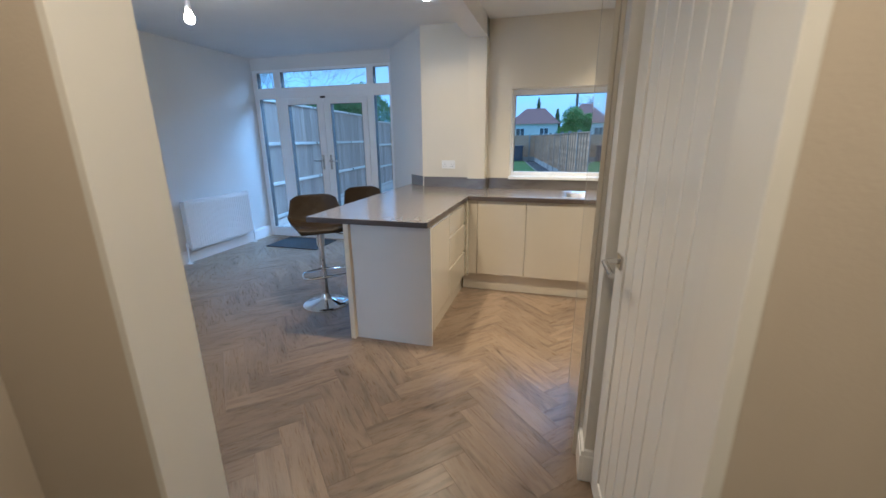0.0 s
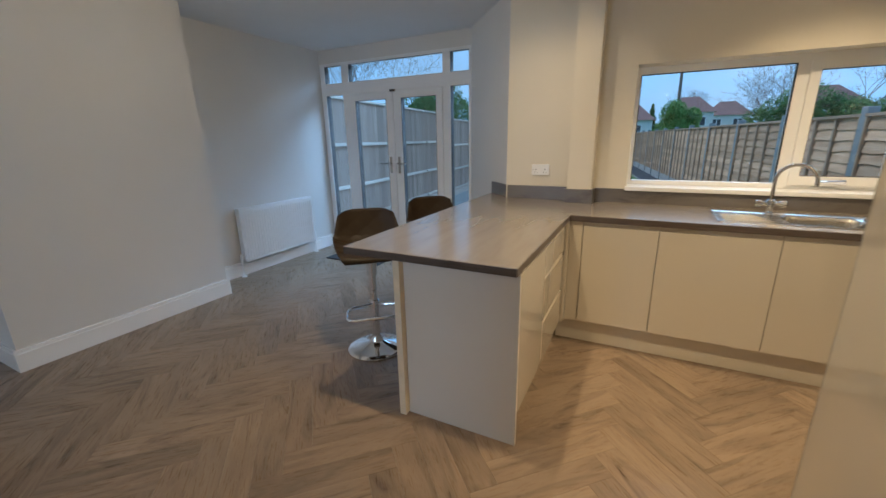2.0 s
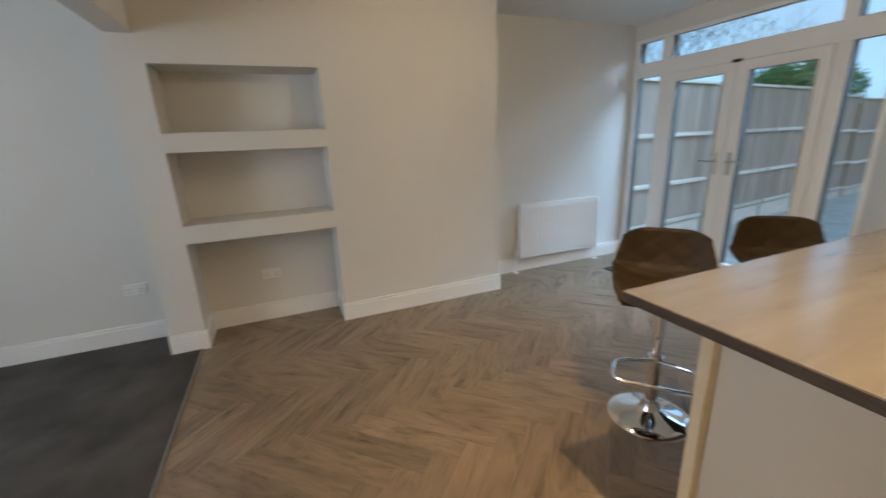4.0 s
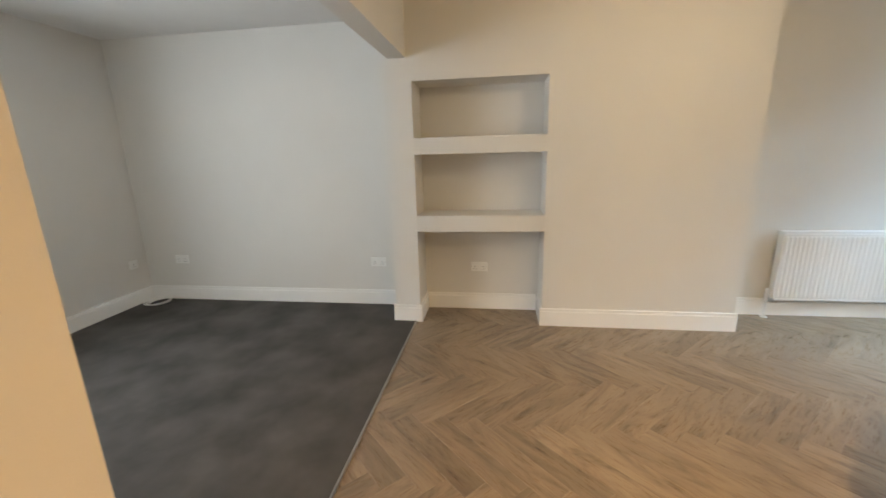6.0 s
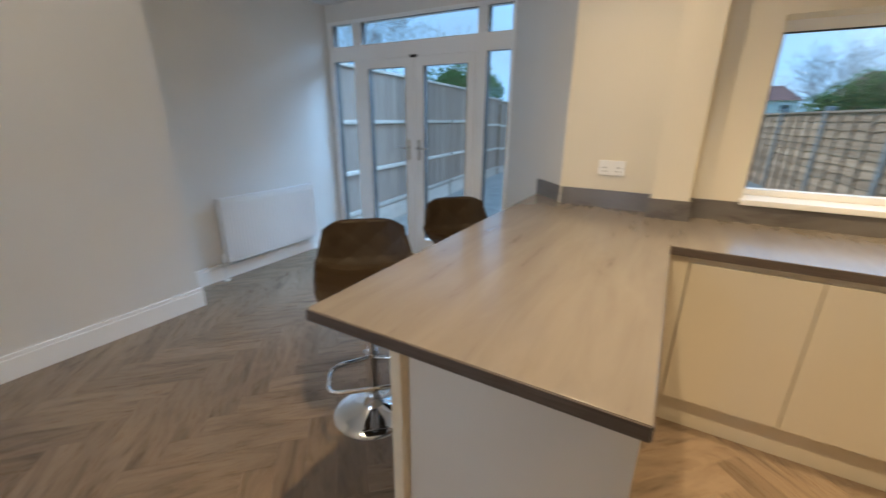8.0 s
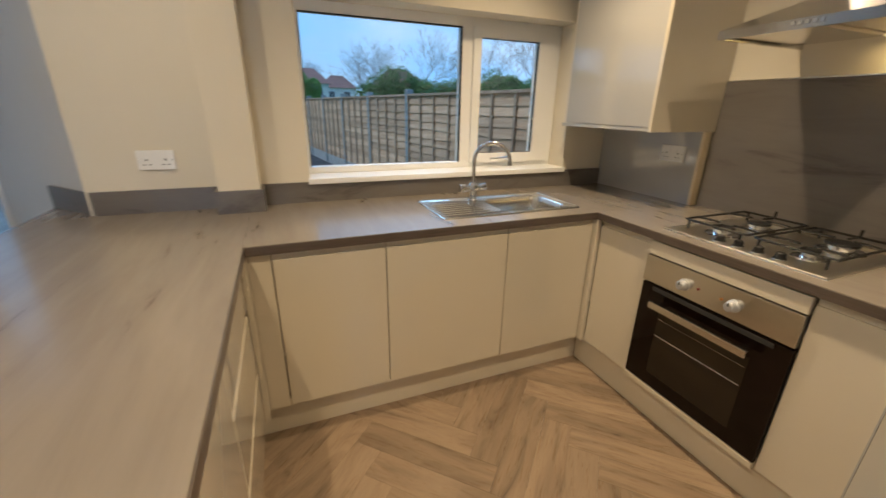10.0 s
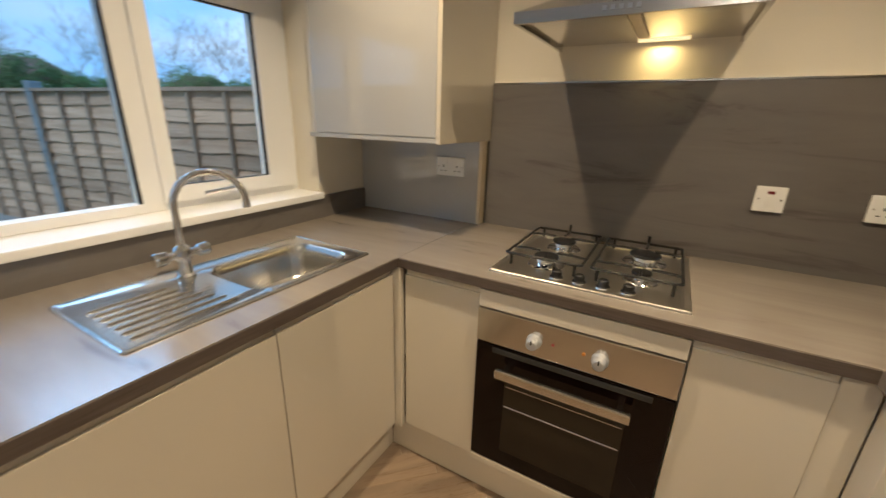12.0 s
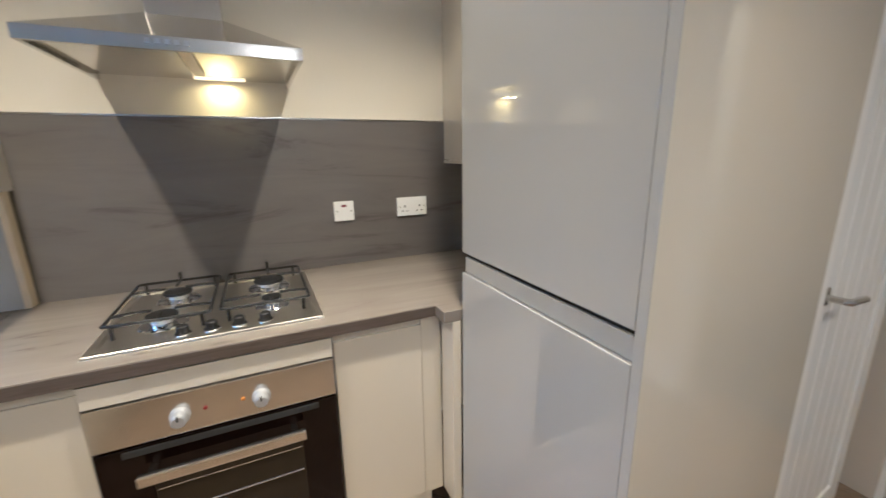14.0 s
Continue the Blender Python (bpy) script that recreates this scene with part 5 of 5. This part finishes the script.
def closeboard_fence():
    """Upright feather-edge boards on rails, with a capping."""
    o = Vector((-4.30, 5.6, 0))
    d = Vector((-0.115, 0.993, 0))
    f = thing("closeboard_fence", o.x, o.y, GZ, "greyed close-boarded fence with pale rails", "fence")
    ang = math.atan2(-d.x, d.y)

    def mesh(name, b, m):
        me = bpy.data.meshes.new(name)
        b.to_mesh(me), b.free()
        me.materials.append(m)
        return me

    def put(name, me, s, z):
        ob = new(name, me)
        p = d * s
        ob.parent = f
        ob.location = (p.x, p.y, z)
        ob.rotation_euler = (0, 0, ang)

    bm = bmesh.new()
    lo = [bm.verts.new(p) for p in ((-0.006, 0.0, 0.0), (0.004, 0.0, 0.0), (0.018, 0.125, 0.0), (-0.006, 0.125, 0.0))]
    hi = [bm.verts.new((v.co.x, v.co.y, 1.88)) for v in lo]
    bm.faces.new(lo[::-1]), bm.faces.new(hi)
    for k in range(4):
        bm.faces.new((lo[k], lo[(k + 1) % 4], hi[(k + 1) % 4], hi[k]))
    boardm = mesh("board", bm, M_FENCEV)
    rail = mesh("rail", box(0.018, 0.062, 0.0, 1.70, 0.0, 0.05, 0.004, 1), M_RAIL)
    capm = mesh("cap_rail", box(-0.03, 0.05, 0.0, 1.72, 0.0, 0.035, 0.004, 1), M_RAIL)
    gravel = mesh("gravel_board", box(-0.01, 0.03, 0.0, 1.70, 0.0, 0.25), M_RAIL)
    postm = mesh("post", box(-0.04, 0.055, -0.045, 0.045, 0.0, 2.08), M_FENCED)
    backpost = mesh("post", box(-0.09, -0.008, -0.045, 0.045, 0.0, 2.08), M_FENCED)
    for k in range(0, 9):
        drop = 0.0 if k < 3 else 0.10 + 0.04 * (k - 3)
        s0 = k * 1.80
        put("post", postm if k >= 3 else backpost, s0 - 0.02, -drop - 0.35 * (k < 3))
        put("gravel_board", gravel, s0 + 0.03, 0.02 - drop)
        put("cap_rail", capm, s0 + 0.02, 2.15 - drop)
        for z in (1.48, 0.84, 0.30):
            put("rail", rail, s0 + 0.03, z - drop)
        for i in range(16 if k != 2 else 15):
            put("board", boardm, s0 + 0.03 + i * 0.116, 0.27 - drop)


M_FENCED = grain_mat("darker_fence_batten", [(0.3, (0.29, 0.20, 0.135)), (0.7, (0.44, 0.33, 0.235))], 0.85, (9, 9, 1), 1.5, use_object=True, per_piece=0.15)
M_RAIL = grain_mat("pale_fence_rail", [(0.3, (0.50, 0.48, 0.44)), (0.7, (0.66, 0.64, 0.59))], 0.85, (9, 1, 9), 1.5, use_object=True, per_piece=0.12)
M_POST = mat("grey_concrete_post", (0.24, 0.27, 0.28), 0.85, var=0.15, scale=7, bump=0.4, bscale=70)
lap_fence()
closeboard_fence()

# end fence, bin
ef = thing("end_fence", -2, 29.2, GZ, "brown panel fence across the end of the garden", "fence")
for k in range(4):
    x = -7.2 + k * 1.85
    part("fence_panel", box(x, x + 1.78, 29.2, 29.24, GZ + 0.3, GZ + 1.75), M_FENCE, ef)
    part("gravel_board", box(x, x + 1.78, 29.19, 29.25, GZ, GZ + 0.3), M_CONC, ef)
    part("post", box(x + 1.79, x + 1.85, 29.15, 29.27, GZ, GZ + 1.85), M_POST, ef)
wb = thing("wheelie_bin", -2.35, 28.6, GZ, "blue-grey wheelie bin by the end fence", "wheelie bin")
part("bin_body", prism([(-2.62, 28.3), (-2.08, 28.3), (-2.08, 28.85), (-2.62, 28.85)], GZ + 0.06, GZ + 0.98, 0.02), M_BIN, wb)
part("bin_lid", box(-2.65, -2.05, 28.26, 28.9, GZ + 0.98, GZ + 1.07, 0.03), M_BIN, wb)
for x in (-2.62, -2.12):
    part("wheel", lathe([(0.1, 0.0), (0.1, 0.05)], x, 28.85, GZ + 0.10, 16, "x"), M_DARK, wb)


def house(x, y, w, dp, eave, ridge, hipped, label):
    h = thing("house", x, y, GZ, label, "house", "houses behind the gardens")
    part("wall", box(x - w / 2, x + w / 2, y, y + dp, GZ, eave), M_RENDER, h)
    bm = bmesh.new()
    o = 0.4
    a = [bm.verts.new(p) for p in ((x - w / 2 - o, y - o, eave), (x + w / 2 + o, y - o, eave), (x + w / 2 + o, y + dp + o, eave), (x - w / 2 - o, y + dp + o, eave))]
    k = w * 0.30 if hipped else 0.0
    r = [bm.verts.new((x - w / 2 + k, y + dp / 2, ridge)), bm.verts.new((x + w / 2 - k, y + dp / 2, ridge))]
    bm.faces.new((a[0], a[1], r[1], r[0])), bm.faces.new((a[2], a[3], r[0], r[1])), bm.faces.new((a[1], a[2], r[1])), bm.faces.new((a[3], a[0], r[0])), bm.faces.new(a[::-1])
    part("roof", bm, M_ROOF, h, "red clay tiled roof")
    for wx in (-0.28, 0.22):
        win_ = part("window", box(x + wx * w - 0.75, x + wx * w + 0.75, y - 0.05, y - 0.001, eave - 1.9, eave - 0.6), M_UPVC, h)
        for s in (-0.34, 0.34):
            part("pane", box(x + wx * w + s - 0.29, x + wx * w + s + 0.29, y - 0.07, y - 0.051, eave - 1.8, eave - 0.7), M_DARKGLASS, win_)


M_DARKGLASS = mat("dark_far_glass", (0.05, 0.06, 0.07), 0.1, var=0.1)
house(-3.6, 68, 7.5, 8, 3.6, 6.2, True, "white rendered bungalow with a hipped red roof")
house(4.9, 70, 5.6, 8, 4.5, 6.9, True, "white rendered house with a red hipped roof")
house(12.6, 92, 6.4, 8, 4.8, 7.4, True, "distant white house with a red roof")
house(20.5, 72, 8.0, 8, 4.6, 7.6, True, "brown-roofed house behind the hedge")
house(41, 70, 9.0, 8, 4.6, 7.2, True, "brown-roofed house behind the hedge")

pole = thing("telegraph_pole", 1.75, 40, GZ, "dark wooden telegraph pole beside the bush", "telegraph pole")
part("shaft", rounded_tube([(1.75, 40, GZ), (1.66, 40, 8.2)], [0.14, 0.10], 10), M_BARK, pole)
part("cross_arm", box(1.25, 2.05, 39.95, 40.05, 7.75, 7.87), M_BARK, pole)


def leaf_cloud(name, parent, centre, radii, count, size, material, seed, lumps=14):
    """A crown of many small leaf clumps with an uneven outline."""
    rng = random.Random(seed)
    verts, faces = [], []
    c = Vector(centre)
    subs = []
    for _ in range(lumps):
        v = Vector((rng.gauss(0, 1), rng.gauss(0, 1), rng.gauss(0, 1))).normalized()
        subs.append((Vector((v.x * radii[0], v.y * radii[1], v.z * radii[2])) * rng.uniform(0.35, 0.72), rng.uniform(0.34, 0.55)))
    for _ in range(count):
        o, k = rng.choice(subs)
        v = Vector((rng.gauss(0, 1), rng.gauss(0, 1), rng.gauss(0, 1))).normalized() * rng.uniform(0.75, 1.05)
        p = c + o + Vector((v.x * radii[0], v.y * radii[1], v.z * radii[2])) * k
        a = Vector((rng.gauss(0, 1), rng.gauss(0, 1), rng.gauss(0, 1))).normalized()
        b = a.orthogonal().normalized()
        s = size * rng.uniform(0.6, 1.4)
        i = len(verts)
        verts += [p - a * s, p + b * s * 0.45, p + a * s, p - b * s * 0.45]
        faces.append((i, i + 1, i + 2, i + 3))
    me = bpy.data.meshes.new(name)
    po = origin(parent) if parent else Vector((0, 0, 0))
    me.from_pydata([v - po for v in verts], [], faces)
    me.materials.append(material)
    ob = new(name, me)
    if parent:
        ob.parent = parent
    return ob


def leafy_tree(name, x, y, h, rx, rz, material, label, count, size, seed):
    t = thing(name, x, y, GZ, label, "tree" if name != "round_bush" else "bush")
    part("trunk", rounded_tube([(x, y, GZ), (x + 0.05, y, h * 0.4), (x, y, h - rz * 0.6)], [rx * 0.12, rx * 0.08, rx * 0.03], 8), M_BARK, t)
    leaf_cloud("crown", t, (x, y, h - rz), (rx, rx, rz), count, size, material, seed)


leafy_tree("round_bush", 1.75, 38, 4.1, 1.75, 1.9, M_LEAF, "large bright green rounded evergreen bush", 26000, 0.075, 3)


def conifer(x, y, h, r, seed):
    t = thing("conifer", x, y, GZ, "tall dark conifer behind the houses", "tree")
    part("trunk", rounded_tube([(x, y, GZ), (x, y, h * 0.95)], [0.25, 0.03], 8), M_BARK, t)
    rng = random.Random(seed)
    verts, faces = [], []
    po = origin(t)
    for _ in range(3500):
        k = rng.random() ** 0.7
        z = GZ + 0.8 + (h - 0.8) * (1 - k)
        rr = r * k * rng.uniform(0.55, 1.05) * (0.8 + 0.2 * math.sin(z * 5))
        a = rng.uniform(0, 2 * math.pi)
        p = Vector((x + rr * math.cos(a), y + rr * math.sin(a), z))
        o = Vector((math.cos(a), math.sin(a), -0.5)) * 0.22
        s = Vector((-math.sin(a), math.cos(a), 0.2)) * 0.10
        i = len(verts)
        verts += [p - po, p + s - po, p + o - po, p - s - po]
        faces.append((i, i + 1, i + 2, i + 3))
    me = bpy.data.meshes.new("crown")
    me.from_pydata(verts, [], faces)
    me.materials.append(M_LEAFD)
    ob = new("crown", me)
    ob.parent = t


conifer(-3.6, 82, 9.0, 1.8, 1)
conifer(0.0, 74, 6.4, 1.5, 2)
hedge = thing("hedge", 12, 24, GZ, "dark green hedge behind the fence", "hedge")
for i in range(16):
    x = 5.6 + i * 1.0
    leaf_cloud("clump", hedge, (x, 27.2 - 0.45 * i, 1.75 + 0.16 * math.sin(i * 2.3)), (1.5, 1.0, 1.6), 8000, 0.06, M_LEAFD, 20 + i, 10)


def bare_tree(x, y, h, seed, label="tall leafless tree with fine twigs", spread=0.66, depth=7, thick=0.012):
    rng = random.Random(seed)
    t = thing("bare_tree", x, y, GZ, label, "tree", "bare trees")
    verts, faces = [], []
    po = origin(t)
    trunk_pts = []

    def limb(p, d, ln, r, lev):
        n = 3
        pts = [p]
        q, dd = p.copy(), d.copy()
        for _ in range(n):
            dd = (dd + Vector((rng.gauss(0, 0.12), rng.gauss(0, 0.12), rng.gauss(0.05, 0.08)))).normalized()
            q = q + dd * ln / n
            pts.append(q.copy())
        m = 5 if lev < 2 else 3
        base = None
        for k, c in enumerate(pts):
            rr = r * (1 - 0.35 * k / n)
            a = dd.orthogonal().normalized()
            b = dd.cross(a)
            i0 = len(verts)
            verts.extend(c + (a * math.cos(2 * math.pi * j / m) + b * math.sin(2 * math.pi * j / m)) * rr - po for j in range(m))
            if base is not None:
                for j in range(m):
                    faces.append((base + j, base + (j + 1) % m, i0 + (j + 1) % m, i0 + j))
            base = i0
        if lev < depth:
            kids = 3 if lev < 4 else 2
            for k in range(kids):
                a = Vector((rng.gauss(0, 1), rng.gauss(0, 1), rng.gauss(0, 0.5))).normalized()
                nd = (dd + a * spread * rng.uniform(0.7, 1.3)).normalized()
                start = pts[-1] if k < 2 else pts[rng.choice((1, 2))]
                limb(start.copy(), nd, ln * rng.uniform(0.68, 0.88), max(r * 0.58, 0.008), lev + 1)

    limb(Vector((x, y, GZ)), Vector((0, 0, 1)), h * 0.23, h * thick, 0)
    me = bpy.data.meshes.new("branches")
    me.from_pydata(verts, [], faces)
    me.materials.append(M_BARK)
    ob = new("branches", me)
    ob.parent = t


for i, (x, y, h) in enumerate(((9.5, 46, 9.5), (14.0, 44, 11.0), (19.0, 42, 11.5), (23.0, 38, 11.0), (27.5, 37, 10.5), (13.0, 60, 12.0), (4.5, 84, 11.0), (-19.5, 27.0, 11.5), (-25.0, 30.0, 13.5), (-34.0, 39.0, 14.0), (-11.5, 44.0, 10.0))):
    bare_tree(x, y, h, 100 + i, thick=0.006 if x < 0 else 0.009)
leafy_tree("evergreen_tree", -12.2, 24.0, 5.0, 2.4, 2.2, M_LEAFD, "tall dark evergreen beyond the close-boarded fence", 16000, 0.07, 8)
leafy_tree("evergreen_tree", -15.4, 25.0, 4.3, 2.2, 1.8, M_LEAFD, "dark evergreen shrub beyond the close-boarded fence", 14000, 0.07, 9)


# ---- herringbone floor ----
def herringbone(L, W, x_line, y_line, x0, x1, y0, y1):
    """Planks at 45 degrees; one zigzag seam runs along y at x_line."""
    s = 1 / math.sqrt(2)
    me = bpy.data.meshes.new("plank")
    bm = box(0.0003, L - 0.0003, 0.0003, W - 0.0003, -0.006, 0.0, 0.0005, 1)
    bm.to_mesh(me)
    bm.free()
    me.materials.append(M_WOOD)
    floor = bpy.data.objects["floor"]
    for a in range(-40, 40):
        for b in range(-9, 9):
            # stepped lattice: each step moves one width along the stair
            u = a * W + b * L
            v = a * W - b * L
            for turned in (False, True):
                if not turned:
                    pu, pv = u, v
                    cu, cv = u + L / 2, v + W / 2
                else:
                    pu, pv = u + W, v + W
                    cu, cv = u + W / 2, v + W + L / 2
                X = x_line + (cu - cv) * s
                Y = y_line + (cu + cv) * s
                if not (x0 < X < x1 and y0 < Y < y1):
                    continue
                ob = new("plank", me)
                ob.parent = floor
                if not turned:
                    ob.location = (x_line + (pu - pv) * s, y_line + (pu + pv) * s, 0.0)
                    ob.rotation_euler = (0, 0, radians(45))
                else:
                    ob.location = (x_line + (pu - pv) * s, y_line + (pu + pv) * s, 0.0)
                    ob.rotation_euler = (0, 0, radians(135))


herringbone(0.61, 0.127, 0.25, 3.293, -4.3, 1.7, 0.60, 5.5)
